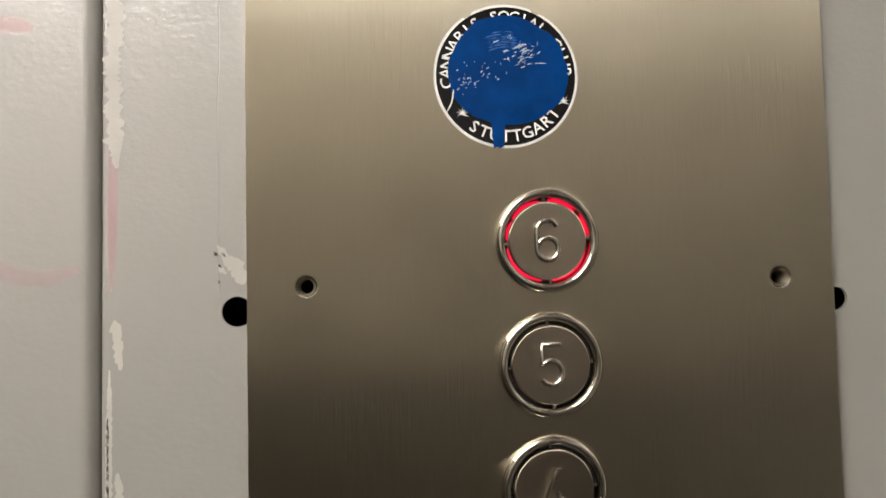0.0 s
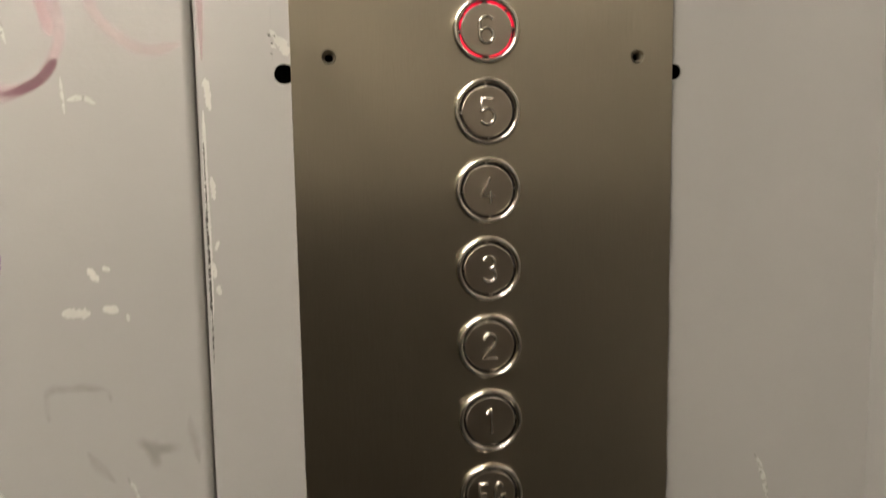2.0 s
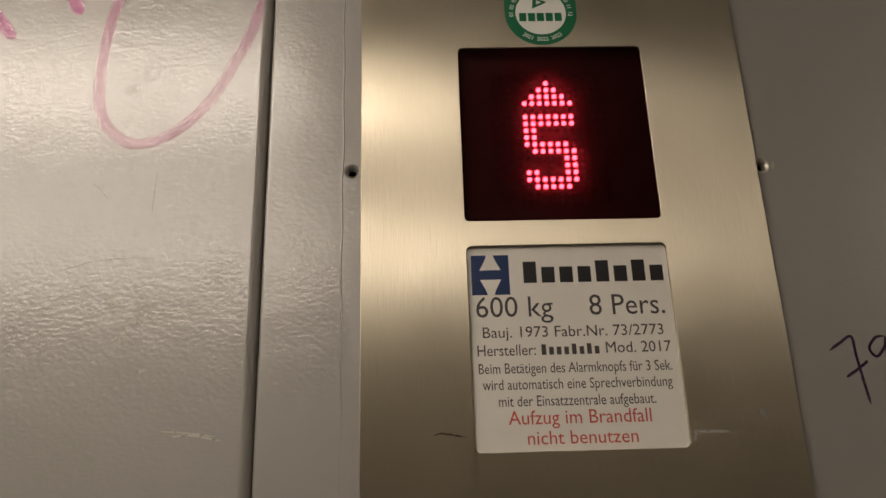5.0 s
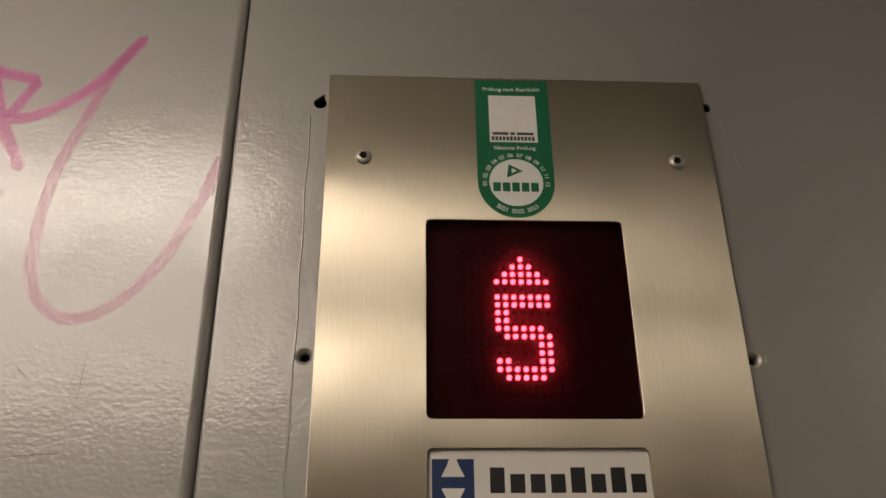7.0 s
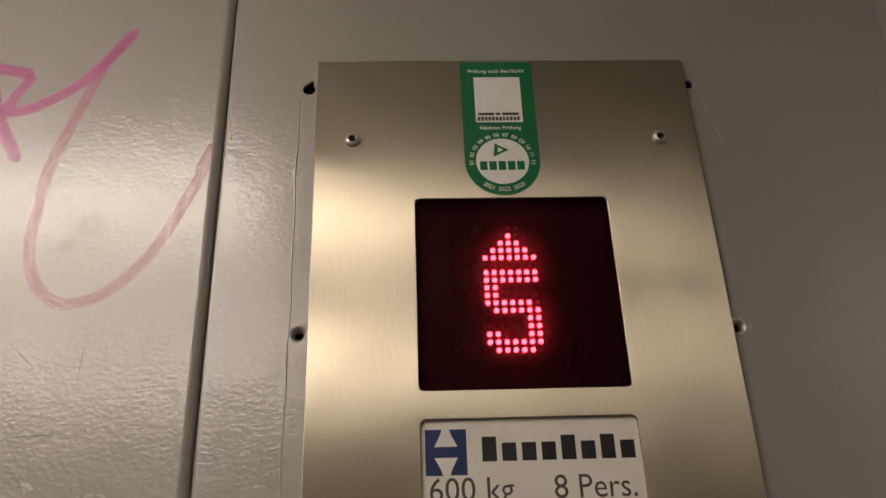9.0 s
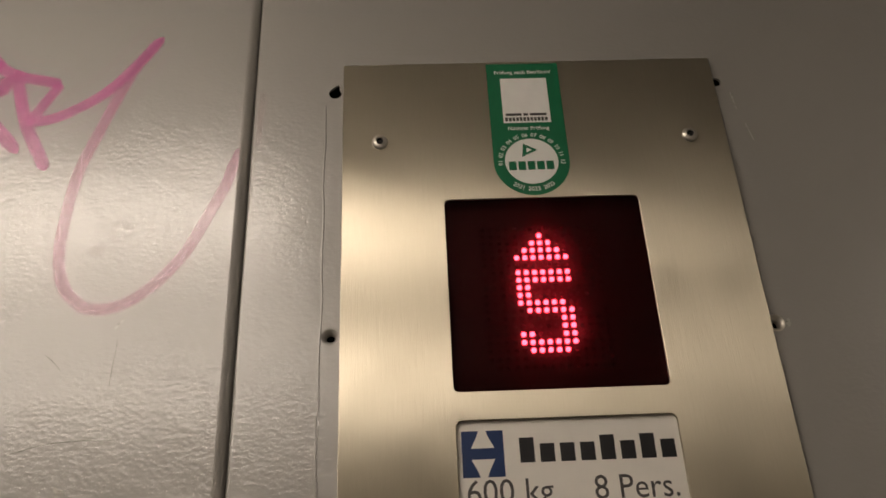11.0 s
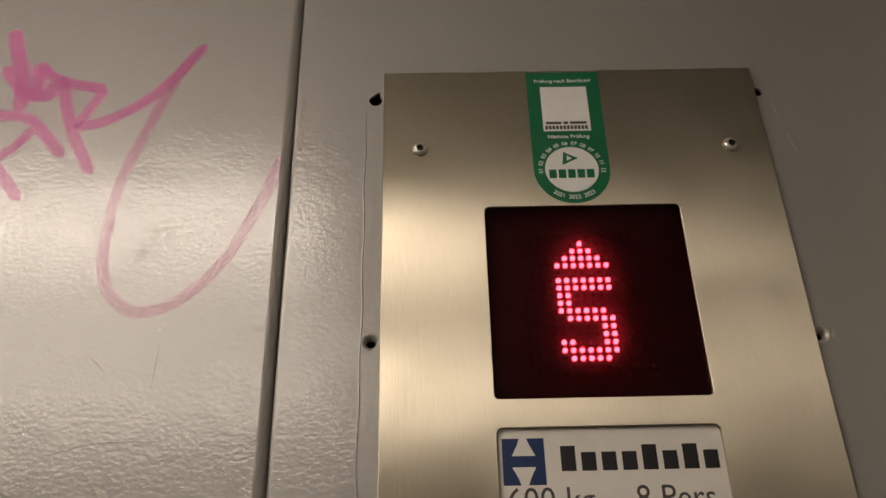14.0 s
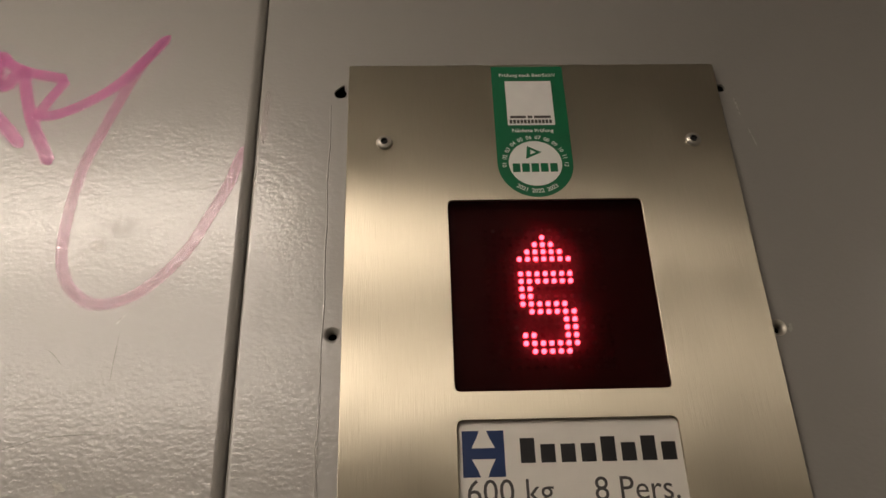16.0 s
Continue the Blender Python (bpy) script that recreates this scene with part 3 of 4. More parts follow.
lock = part("key_switch", lathe([(0.0092, 0.0), (0.0092, 0.0012), (0.0084, 0.0016), (0.0076, 0.0012), (0.0074, 0.0008), (0.0, 0.0008)], 0, 1.2070, 48), M_BRASS, panel, "profile cylinder lock, nickel plated", 50)
part("lock_body", plate([[(-0.0048, 1.2005), (-0.0048, 1.1868), (-0.0036, 1.1838), (0, 1.1826), (0.0036, 1.1838), (0.0048, 1.1868), (0.0048, 1.2005)]], -0.0004, 0.004, 0.0003), M_BRASS, lock)
# A flat near-black patch gives the keyway its shade.
part("keyway", plate([[(-0.0014, 1.2022), (0.0008, 1.2022), (0.0010, 1.2055), (0.0024, 1.2062), (0.0022, 1.2080), (0.0010, 1.2086), (0.0028, 1.2104), (0.0020, 1.2136), (-0.0016, 1.2140), (-0.0026, 1.2112), (-0.0010, 1.2086)]], -0.0010, 0.0001), M_DARK, lock)

for x in (-0.0808, 0.0805):
    s = part("screw", lathe([(0.0041, 0.0), (0.0041, 0.0006), (0.0038, 0.0013), (0.0031, 0.0018), (0.0021, 0.0021), (0.0020, 0.0009), (0.0, 0.0009)], x, 1.9488, 40), M_NICKEL, panel, "button head screw with a hexagon socket", 40)
    # The black lining carries the shade inside the hexagon socket.
    part("socket", lathe([(0.00175, 0.0021), (0.00165, 0.00092), (0.0, 0.00091)], x, 1.9488, 6), M_DARK, s)

# ---- floor indicator behind smoked acrylic ----
display = part("display", box(DISPLAY[0] - 0.002, DISPLAY[1] + 0.002, 0.0065, 0.0085, DISPLAY[2] - 0.002, DISPLAY[3] + 0.002), M_BOARD, panel, "dark floor display that shows an up arrow and a red 5")
part("pane", plate([rounded(DISPLAY[0] + 0.0003, DISPLAY[1] - 0.0003, DISPLAY[2] + 0.0003, DISPLAY[3] - 0.0003, 0.0023)], 0.0004, 0.0014), M_PANE, display, "smoked acrylic pane")
LIT_ROWS = ("...#...", "..###..", ".#####.", "#######", ".......", "#######", "#######", "##.....", "##.....", "######.", ".######", ".....##", ".....##", "##...##", "#######", ".#####.")
PITCH, LED_X, LED_Z = 0.0040, -0.0030, 1.8950
dot = lathe([(0.00118, -0.0064), (0.00118, -0.0056), (0.0009, -0.0051), (0.0, -0.0050)], 0, 0, 16)
dot_mesh = bpy.data.meshes.new("led")
dot.to_mesh(dot_mesh)
dot.free()
dot_mesh.materials.append(M_LED)
rest = bmesh.new()
for r in range(-1, 18):
    for c in range(-4, 11):
        x, z = LED_X + (c - 3) * PITCH, LED_Z - r * PITCH
        if 0 <= r < 16 and 0 <= c < 7 and LIT_ROWS[r][c] == "#":
            d = new("led", dot_mesh)
            d.parent, d.location = display, (x, 0, z)
        elif DISPLAY[2] + 0.003 < z < DISPLAY[3] - 0.003:
            ring = [rest.verts.new((x + 0.0012 * math.cos(math.tau * i / 8), 0.0061, z + 0.0012 * math.sin(math.tau * i / 8))) for i in range(8)]
            rest.faces.new(ring)
tagged(part("unlit_leds", rest, M_LED_OFF, display, "grid of unlit red diodes"), kind="stuff")

# ---- rating plate in its window ----
card = thing("information_sign", (0, 0.002, SIGN[2]), "white information card with black and red print", "sign")
part("card", plate([rounded(SIGN[0] - 0.0015, SIGN[1] + 0.0015, SIGN[2] - 0.0015, SIGN[3] + 0.0015, 0.003)], 0.0021, 0.001), M_CARD, card, "white printed card")
T = 0.00205
part("logo", flat([(-0.0470, 1.7772), (-0.0288, 1.7772), (-0.0288, 1.7972), (-0.0470, 1.7972)], T), M_LOGO, card, "navy square mark")
for s in (1, -1):
    cz = 1.7872
    part("logo_notch", flat([(-0.0395, cz + s * 0.0100), (-0.0363, cz + s * 0.0100), (-0.0352, cz + s * 0.0070), (-0.0328, cz + s * 0.0024), (-0.0430, cz + s * 0.0024), (-0.0406, cz + s * 0.0070)][::s], T - 0.0001), M_CARD, card, "white wedge in the mark")


def word(x0, x1, tall, height, base, mat, name, gap=0.2):
    """A word as a row of plain blocks, one a letter: 1 for a tall one, less for a low one."""
    n = len(tall)
    w = (x1 - x0) / n
    for i, h in enumerate(tall):
        part(name, bars([(x0 + i * w + gap * w / 2, x0 + (i + 1) * w - gap * w / 2, height * h)], base, T), mat, card, "plain dark block in place of a letter")


word(-0.0232, 0.0470, (1, 0.74, 0.74, 0.74, 1, 0.74, 1, 0.74), 0.0108, 1.7828, M_INK, "name_block", 0.28)
for text, x0, x1, base, high, mat in (
        ("600 kg", -0.0455, -0.0090, 1.7662, 0.0100, M_INK_GREY), ("8 Pers.", 0.0085, 0.0445, 1.7664, 0.0100, M_INK_GREY),
        ("Bauj. 1973 Fabr.Nr. 73/2773", -0.0428, 0.0425, 1.7562, 0.0052, M_INK_GREY),
        ("Hersteller:", -0.0457, -0.0185, 1.7476, 0.0052, M_INK_GREY), ("Mod. 2017", 0.0145, 0.0452, 1.7480, 0.0052, M_INK_GREY),
        ("Beim Bet\u00e4tigen des Alarmknopfs f\u00fcr 3 Sek.", -0.0455, 0.0445, 1.7392, 0.0048, M_INK_GREY),
        ("wird automatisch eine Sprechverbindung", -0.0440, 0.0437, 1.7317, 0.0048, M_INK_GREY),
        ("mit der Einsatzzentrale aufgebaut.", -0.0370, 0.0352, 1.7240, 0.0048, M_INK_GREY),
        ("Aufzug im Brandfall", -0.0330, 0.0322, 1.7158, 0.0062, M_INK_RED), ("nicht benutzen", -0.0248, 0.0252, 1.7068, 0.0060, M_INK_RED)):
    part("lettering", lettering(text, x0, x1, base, high, T), mat, card)
word(-0.0165, 0.0120, (1, 0.74, 0.74, 0.74, 1, 0.74, 1, 0.74), 0.0050, 1.7476, M_INK_GREY, "name_block", 0.4)

# ---- dark slit window below the sign ----
slit = part("slit_window", box(SLIT[0] - 0.001, SLIT[1] + 0.001, 0.0021, 0.004, SLIT[2] - 0.001, SLIT[3] + 0.001), M_STK_BLACK, panel, "narrow black window")
part("window_rim", plate([rounded(SLIT[0] + 0.0001, SLIT[1] - 0.0001, SLIT[2] + 0.0001, SLIT[3] - 0.0001, 0.0008), rounded(SLIT[0] + 0.0010, SLIT[1] - 0.0010, SLIT[2] + 0.0012, SLIT[3] - 0.0008, 0.0006)], 0.0004, 0.0016), M_EDGE, slit, "bare metal rim")
part("diamond_mark", flat([(0.0290, 1.6735), (0.0312, 1.6712), (0.0334, 1.6735), (0.0312, 1.6760)], 0.0019), M_WHITE, slit)
part("scrawl", stroke([(0.0130, 1.6722), (0.0170, 1.6742), (0.0230, 1.6742), (0.0285, 1.6735)], 0.0008, surface=0.0021), M_SMUDGE, slit)
part("scrawl", stroke([(0.0160, 1.6668), (0.0200, 1.6655), (0.0250, 1.6652), (0.0290, 1.6710)], 0.0008, surface=0.0021), M_SMUDGE, slit)

# ---- stickers ----
sticker = thing("inspection_sticker", (-0.0035, 0, 1.9155), "green inspection sticker with a white round field, stuck on brushed steel", "sticker")
GX, GZ, GR = -0.0035, 1.9352, 0.0195
outline = [(GX - GR, 1.9985), (GX - GR, GZ)] + arc(GX, GZ, GR, 0.0203, 180, 360, 28) + [(GX + GR, 1.9985)]
part("foil", flat(outline, -0.0001), M_GREEN, sticker, "green foil")
part("code_field", flat([(-0.0160, 1.9592), (0.0090, 1.9592), (0.0090, 1.9885), (-0.0160, 1.9885)], -0.00018), M_WHITE, sticker, "blank white field")
part("round_field", flat(circle(GX, 1.9352, 0.0137, 48), -0.00018), M_WHITE, sticker, "white round field")
G = -0.00028
part("lettering", lettering("Pr\u00fcfung nach BetrSichV", -0.0188, 0.0120, 1.9915, 0.0021, G, 0.00005), M_WHITE, sticker)
part("lettering", lettering("N\u00e4chste Pr\u00fcfung", -0.0140, 0.0076, 1.9546, 0.0021, G, 0.00005), M_WHITE, sticker)
part("lettering", round_text("01 02 03 04 05 06 07 08 09 10 11 12", GX, 1.9352, 0.0161, 186, -6, 0.0022, G, False, 0.00004), M_WHITE, sticker)
part("lettering", round_text("2021 2022 2023", GX, 1.9352, 0.0167, 235, 305, 0.0023, G, True, 0.00004), M_WHITE, sticker)
for i in range(5):
    part("name_block", bars([(GX - 0.0118 + i * 0.0048, GX - 0.0118 + i * 0.0048 + 0.0038, 0.0052)], 1.9298, G), M_GREEN, sticker, "plain green block in place of a letter")
part("triangle_mark", plate([[(GX - 0.0046, 1.9378), (GX + 0.0036, 1.9418), (GX - 0.0036, 1.9458)], [(GX - 0.0022, 1.9404), (GX + 0.0008, 1.9419), (GX - 0.0020, 1.9435)]], G, 0.00006), M_GREEN, sticker, "green triangle mark")
part("number_bar", bars([(-0.0150 + i * 0.0019, -0.0150 + i * 0.0019 + 0.0014, 0.0024) for i in range(12)], 1.9602, G), M_INK_GREY, sticker, "plain bars in place of a number")
part("number_bar", bars([(-0.0145, -0.0062, 0.0016), (-0.0052, -0.0028, 0.0016), (-0.0018, 0.0070, 0.0016)], 1.9636, G), M_INK_GREY, sticker, "plain bars in place of small print")

CX, CZ = -0.0125, 1.5710
club = thing("round_sticker", (CX, 0, CZ - 0.0247), "round black sticker smeared over with blue paint on steel", "sticker")
rng = random.Random(4)
edge = [(CX + (0.0248 - (0.0011 if 118 < a < 124 or 60 < a < 68 else 0)) * math.cos(radians(a)), CZ + (0.0248 - (0.0011 if 118 < a < 124 or 60 < a < 68 else 0)) * math.sin(radians(a))) for a in range(0, 360, 3)]
part("foil", flat(edge, -0.0001), M_WHITE, club, "white sticker edge")
part("dark_field", flat(circle(CX, CZ, 0.0239, 72), -0.00018), M_STK_BLACK, club, "black printed field")
part("lettering", round_text("CANNABIS SOCIAL CLUB", CX, CZ, 0.0207, 187, 4, 0.0039, -0.00026, False, 0.00004), M_WHITE, club)
part("lettering", round_text("STUTTGART", CX, CZ, 0.0206, 237, 321, 0.0039, -0.00026, True, 0.00005), M_WHITE, club)
for lx, lz in ((-0.0152, -0.0128), (0.0196, -0.0088)):
    leaf = []
    for i in range(7):
        a = radians(-30 + 40 * i)
        leaf += [(CX + lx + 0.0022 * math.cos(a), CZ + lz + 0.0022 * math.sin(a)), (CX + lx + 0.0006 * math.cos(a + 0.35), CZ + lz + 0.0006 * math.sin(a + 0.35))]
    part("leaf_mark", flat(leaf, -0.00026), M_WHITE, club)
blob = []
for a in range(0, 360, 2):
    c, s = math.cos(radians(a)), math.sin(radians(a))
    rx = 0.0215 if c > 0 else 0.0197
    rz = 0.0211 if s > 0 else 0.0168
    k = 1 + 0.035 * noise.noise((3 * c, 3 * s, 1)) + 0.02 * noise.noise((9 * c, 9 * s, 5))
    px, pz = rx * c * k, rz * s * k
    if s < 0 and -0.0048 < px < -0.0008:
        pz = -0.0246 + 0.0003 * math.sin(px * 3000)
    blob.append((CX + px, CZ + pz))
part("blue_paint", flat(blob, -0.00034, 0.00012), M_BLUE, club, "blue paint smear")
for k in range(96):
    # dots at one side, a hatched patch near the top, stray nicks between
    mx, mz, sd, lo, hi = ((-0.0148, -0.0035, 0.0028, 0.0003, 0.0011), (0.0040, 0.0072, 0.0036, 0.0008, 0.0034), (-0.0075, 0.0012, 0.0034, 0.0003, 0.0014), (0.0042, 0.0068, 0.0030, 0.0005, 0.0020))[k % 4]
    u, v = rng.gauss(mx, sd), rng.gauss(mz, sd * 0.8)
    if (u / 0.0185) ** 2 + (v / 0.0155) ** 2 > 1:
        continue
    a = rng.gauss(0.45, 0.3) + (1.1 if rng.random() < 0.15 else 0)
    l = rng.uniform(lo, hi)
    part("scratch", stroke([(CX + u, CZ + v), (CX + u + l * math.cos(a), CZ + v + l * math.sin(a))], rng.uniform(0.00016, 0.00042), 0.4, surface=-0.0003), M_BLUE_SCR, club)
for k in range(7):
    r = 0.010 + 0.0011 * k
    part("brush_mark", stroke([(CX + r * math.cos(radians(q)), CZ + 0.002 + 0.8 * r * math.sin(radians(q))) for q in range(62 + 3 * k, 128 - 2 * k, 8)], 0.0004, 0.4, surface=-0.0003), M_BLUE_PALE, club)
part("scratch", stroke([(CX - 0.0005, CZ + 0.0055), (CX + 0.0080, CZ + 0.0105)], 0.0007, 0.3, surface=-0.0003), M_BLUE_SCR, club)
part("scratch", stroke([(CX - 0.0005, CZ + 0.0055), (CX + 0.0002, CZ + 0.0042)], 0.0006, 0.3, surface=-0.0003), M_BLUE_SCR, club)
part("scratch", stroke([(CX - 0.0180, CZ - 0.0045), (CX - 0.0188, CZ - 0.0090), (CX - 0.0205, CZ - 0.0125)], 0.0005, 0.2, surface=-0.0003), M_WHITE, club)

# ---- residue and scuffs on the steel ----
for pts, w, mat in (([(-0.049, 1.650), (-0.0502, 1.642), (-0.048, 1.637)], 0.0012, M_SMUDGE), ([(-0.035, 1.636), (-0.029, 1.638), (-0.020, 1.636)], 0.0018, M_SMUDGE),
                    ([(-0.008, 1.638), (0.006, 1.6375), (0.021, 1.6372)], 0.0017, M_SMUDGE), ([(0.030, 1.6372), (0.036, 1.6378), (0.040, 1.639)], 0.0015, M_SMUDGE),
                    ([(0.004, 1.6538), (0.014, 1.6545), (0.025, 1.653)], 0.0012, M_SMUDGE), ([(-0.044, 1.649), (-0.038, 1.651), (-0.034, 1.650)], 0.0016, M_SMUDGE),
                    ([(0.0500, 1.7104), (0.0660, 1.7102)], 0.0013, M_CHIP_SOFT), ([(0.0500, 1.7104), (0.0502, 1.7060)], 0.0010, M_CHIP_SOFT),
                    ([(0.0815, 1.7200), (0.0838, 1.7165)], 0.0022, M_CHIP_SOFT), ([(0.0748, 1.7150), (0.0752, 1.7128)], 0.0012, M_CHIP_SOFT)):
    part("residue", stroke(pts, w * (1.7 if mat == M_SMUDGE else 1.0), 0.35, surface=0.0), mat, panel)

# ---- marker on the walls ----
tag = thing("marker_tag", (-0.25, FACE, 1.86), "pink marker tag with a long looping tail on grey enamel", "graffiti")
W = 0.0062
for pts, w in (([(-0.310, 2.038), (-0.305, 2.023), (-0.297, 2.000), (-0.295, 1.980)], 0.0085), ([(-0.309, 2.011), (-0.296, 1.994), (-0.288, 1.991), (-0.290, 2.010), (-0.284, 2.005)], 0.0075),
               ([(-0.300, 1.996), (-0.291, 1.992), (-0.282, 1.990), (-0.279, 1.999)], 0.0080), ([(-0.289, 2.009), (-0.275, 2.000), (-0.251, 1.994)], 0.0070), ([(-0.251, 1.994), (-0.257, 1.982), (-0.263, 1.969)], W),
               ([(-0.276, 2.004), (-0.271, 1.986), (-0.264, 1.966), (-0.254, 1.947), (-0.250, 1.939)], 0.0068), ([(-0.265, 1.969), (-0.249, 1.972), (-0.229, 1.985), (-0.216, 2.000), (-0.200, 2.025)], 0.0068),
               ([(-0.330, 1.981), (-0.311, 1.978), (-0.291, 1.976), (-0.282, 1.969), (-0.266, 1.950)], 0.0068), ([(-0.285, 1.968), (-0.294, 1.955), (-0.312, 1.940)], W), ([(-0.318, 1.966), (-0.306, 1.952), (-0.296, 1.941), (-0.283, 1.924)], W)):
    part("marker_line", marker_stroke(pts, w, 0.05, 0.12), M_PINK, tag)
part("marker_line", marker_stroke([(-0.203, 2.020), (-0.212, 2.004), (-0.220, 1.982), (-0.227, 1.959), (-0.233, 1.937), (-0.2352, 1.913), (-0.235, 1.890), (-0.231, 1.875), (-0.224, 1.866), (-0.215, 1.861), (-0.202, 1.863), (-0.189, 1.872),
                            (-0.176, 1.888), (-0.166, 1.909), (-0.158, 1.929), (-0.1538, 1.949)], 0.0062, 0.06, 0.1), M_PINK_TAIL, tag)
part("marker_line", stroke([(-0.1436, 1.950), (-0.1434, 1.969), (-0.1430, 1.986)], 0.0030, 0.1, 0.3), M_PINK_PALE, tag)

old = thing("washed_tag", (-0.25, FACE, 1.486), "washed out pale pink marker writing on grey enamel", "graffiti")
for pts, w, m in (([(-0.343, 1.588), (-0.324, 1.590), (-0.303, 1.593)], 0.0060, M_PINK_PALE), ([(-0.342, 1.574), (-0.324, 1.582), (-0.304, 1.590)], 0.0055, M_PINK_PALE),
                  ([(-0.342, 1.574), (-0.317, 1.575), (-0.297, 1.568), (-0.286, 1.551), (-0.283, 1.537), (-0.289, 1.522), (-0.301, 1.513)], 0.0050, M_PINK_PALE),
                  ([(-0.259, 1.617), (-0.244, 1.617), (-0.233, 1.607), (-0.229, 1.598)], 0.0040, M_PINK_PALE), ([(-0.231, 1.604), (-0.228, 1.591), (-0.231, 1.572), (-0.228, 1.557)], 0.0062, M_PINK_MID),
                  ([(-0.228, 1.560), (-0.225, 1.546), (-0.220, 1.532), (-0.215, 1.512)], 0.0050, M_PINK_PALE), ([(-0.274, 1.578), (-0.259, 1.573), (-0.243, 1.576), (-0.232, 1.585)], 0.0030, M_PINK_PALE),
                  ([(-0.213, 1.615), (-0.209, 1.594), (-0.203, 1.573)], 0.0060, M_PINK_MID), ([(-0.203, 1.573), (-0.196, 1.584), (-0.183, 1.589), (-0.169, 1.588)], 0.0045, M_PINK_PALE),
                  ([(-0.213, 1.615), (-0.196, 1.618), (-0.180, 1.619)], 0.0030, M_PINK_PALE), ([(-0.1975, 1.553), (-0.196, 1.527), (-0.183, 1.511), (-0.169, 1.505), (-0.1538, 1.508)], 0.0046, M_PINK_FAINT),
                  ([(-0.263, 1.498), (-0.239, 1.486), (-0.222, 1.491), (-0.213, 1.505), (-0.211, 1.517), (-0.214, 1.530), (-0.222, 1.541)], 0.0048, M_PINK_FAINT), ([(-0.213, 1.501), (-0.224, 1.489), (-0.250, 1.478)], 0.0044, M_PINK_FAINT)):
    part("marker_line", marker_stroke(pts, w * 1.25, 0.10, 0.25), m, old)

part("marker_line", marker_stroke([(-0.1436, 1.580), (-0.1434, 1.552), (-0.1438, 1.500)], 0.0032, 0.2, 0.6), M_PINK_PALE, old)

violet = thing("purple_tag", (-0.29, FACE, 1.23), "scratched purple marker loop on grey enamel", "graffiti")
for pts, w in (([(-0.360, 1.440), (-0.330, 1.448), (-0.310, 1.447), (-0.287, 1.442), (-0.264, 1.430), (-0.252, 1.413), (-0.250, 1.398), (-0.259, 1.376), (-0.279, 1.357), (-0.300, 1.344), (-0.321, 1.338), (-0.345, 1.344)], 0.0066),
               ([(-0.350, 1.366), (-0.337, 1.353), (-0.320, 1.328), (-0.307, 1.306), (-0.300, 1.293), (-0.292, 1.278), (-0.2875, 1.266), (-0.2855, 1.250)], 0.0098), ([(-0.365, 1.290), (-0.342, 1.277), (-0.313, 1.260), (-0.304, 1.254), (-0.294, 1.248)], 0.0078), ([(-0.358, 1.262), (-0.345, 1.247), (-0.332, 1.233)], 0.0085)):
    part("marker_line", stroke(pts, w, 0.04, 0.03), M_PURPLE if w < 0.007 else M_VIOLET, violet)

scr = random.Random(11)
loop = curved([(-0.330, 1.448), (-0.310, 1.447), (-0.287, 1.442), (-0.264, 1.430), (-0.252, 1.413), (-0.250, 1.398), (-0.259, 1.376), (-0.279, 1.357), (-0.300, 1.344), (-0.321, 1.338)], 0.004)
for p in loop[::2]:
    a, l = scr.uniform(0.3, 1.2), scr.uniform(0.003, 0.007)
    u, v = p.x + scr.uniform(-0.002, 0.002), p.z + scr.uniform(-0.002, 0.002)
    part("scratch", stroke([(u - l * math.cos(a) / 2, v - l * math.sin(a) / 2), (u + l * math.cos(a) / 2, v + l * math.sin(a) / 2)], scr.uniform(0.0005, 0.0011), 0.3, 0.6, FACE - 0.0004), M_CHIP_SOFT, violet)
for pts, w in (([(-0.316, 1.265), (-0.305, 1.262), (-0.2985, 1.257), (-0.299, 1.248)], 0.0011), ([(-0.299, 1.292), (-0.293, 1.284), (-0.292, 1.281)], 0.0007), ([(-0.284, 1.262), (-0.289, 1.259), (-0.296, 1.2565)], 0.0008)):
    part("scratch", stroke(pts, w, 0.3, 0.3, FACE - 0.0004), M_CHIP, violet)
part("scratch", stroke([(-0.2625, 1.384), (-0.2570, 1.372), (-0.2600, 1.368)], 0.0022, 0.3, 0.6, FACE - 0.0004), M_CHIP, violet)

digits = thing("pen_number", (0.135, FACE, 1.72), "number 794 scrawled in black felt pen on grey enamel", "graffiti")
for pts in ([(0.1200, 1.7465), (0.1255, 1.7500), (0.1315, 1.7530), (0.1322, 1.7440), (0.1332, 1.7330), (0.1345, 1.7210)], [(0.1258, 1.7338), (0.1315, 1.7372), (0.1372, 1.7412)],
            [(0.1478, 1.7530), (0.1430, 1.7522), (0.1392, 1.7472), (0.1420, 1.7432), (0.1466, 1.7478), (0.1480, 1.7520), (0.1472, 1.7410), (0.1494, 1.7320)], [(0.1562, 1.7520), (0.1535, 1.7400), (0.1630, 1.7392)], [(0.1612, 1.7500), (0.1622, 1.7280)]):
    part("pen_line", stroke(pts, 0.0014, 0.06, 0.15), M_PEN, digits)

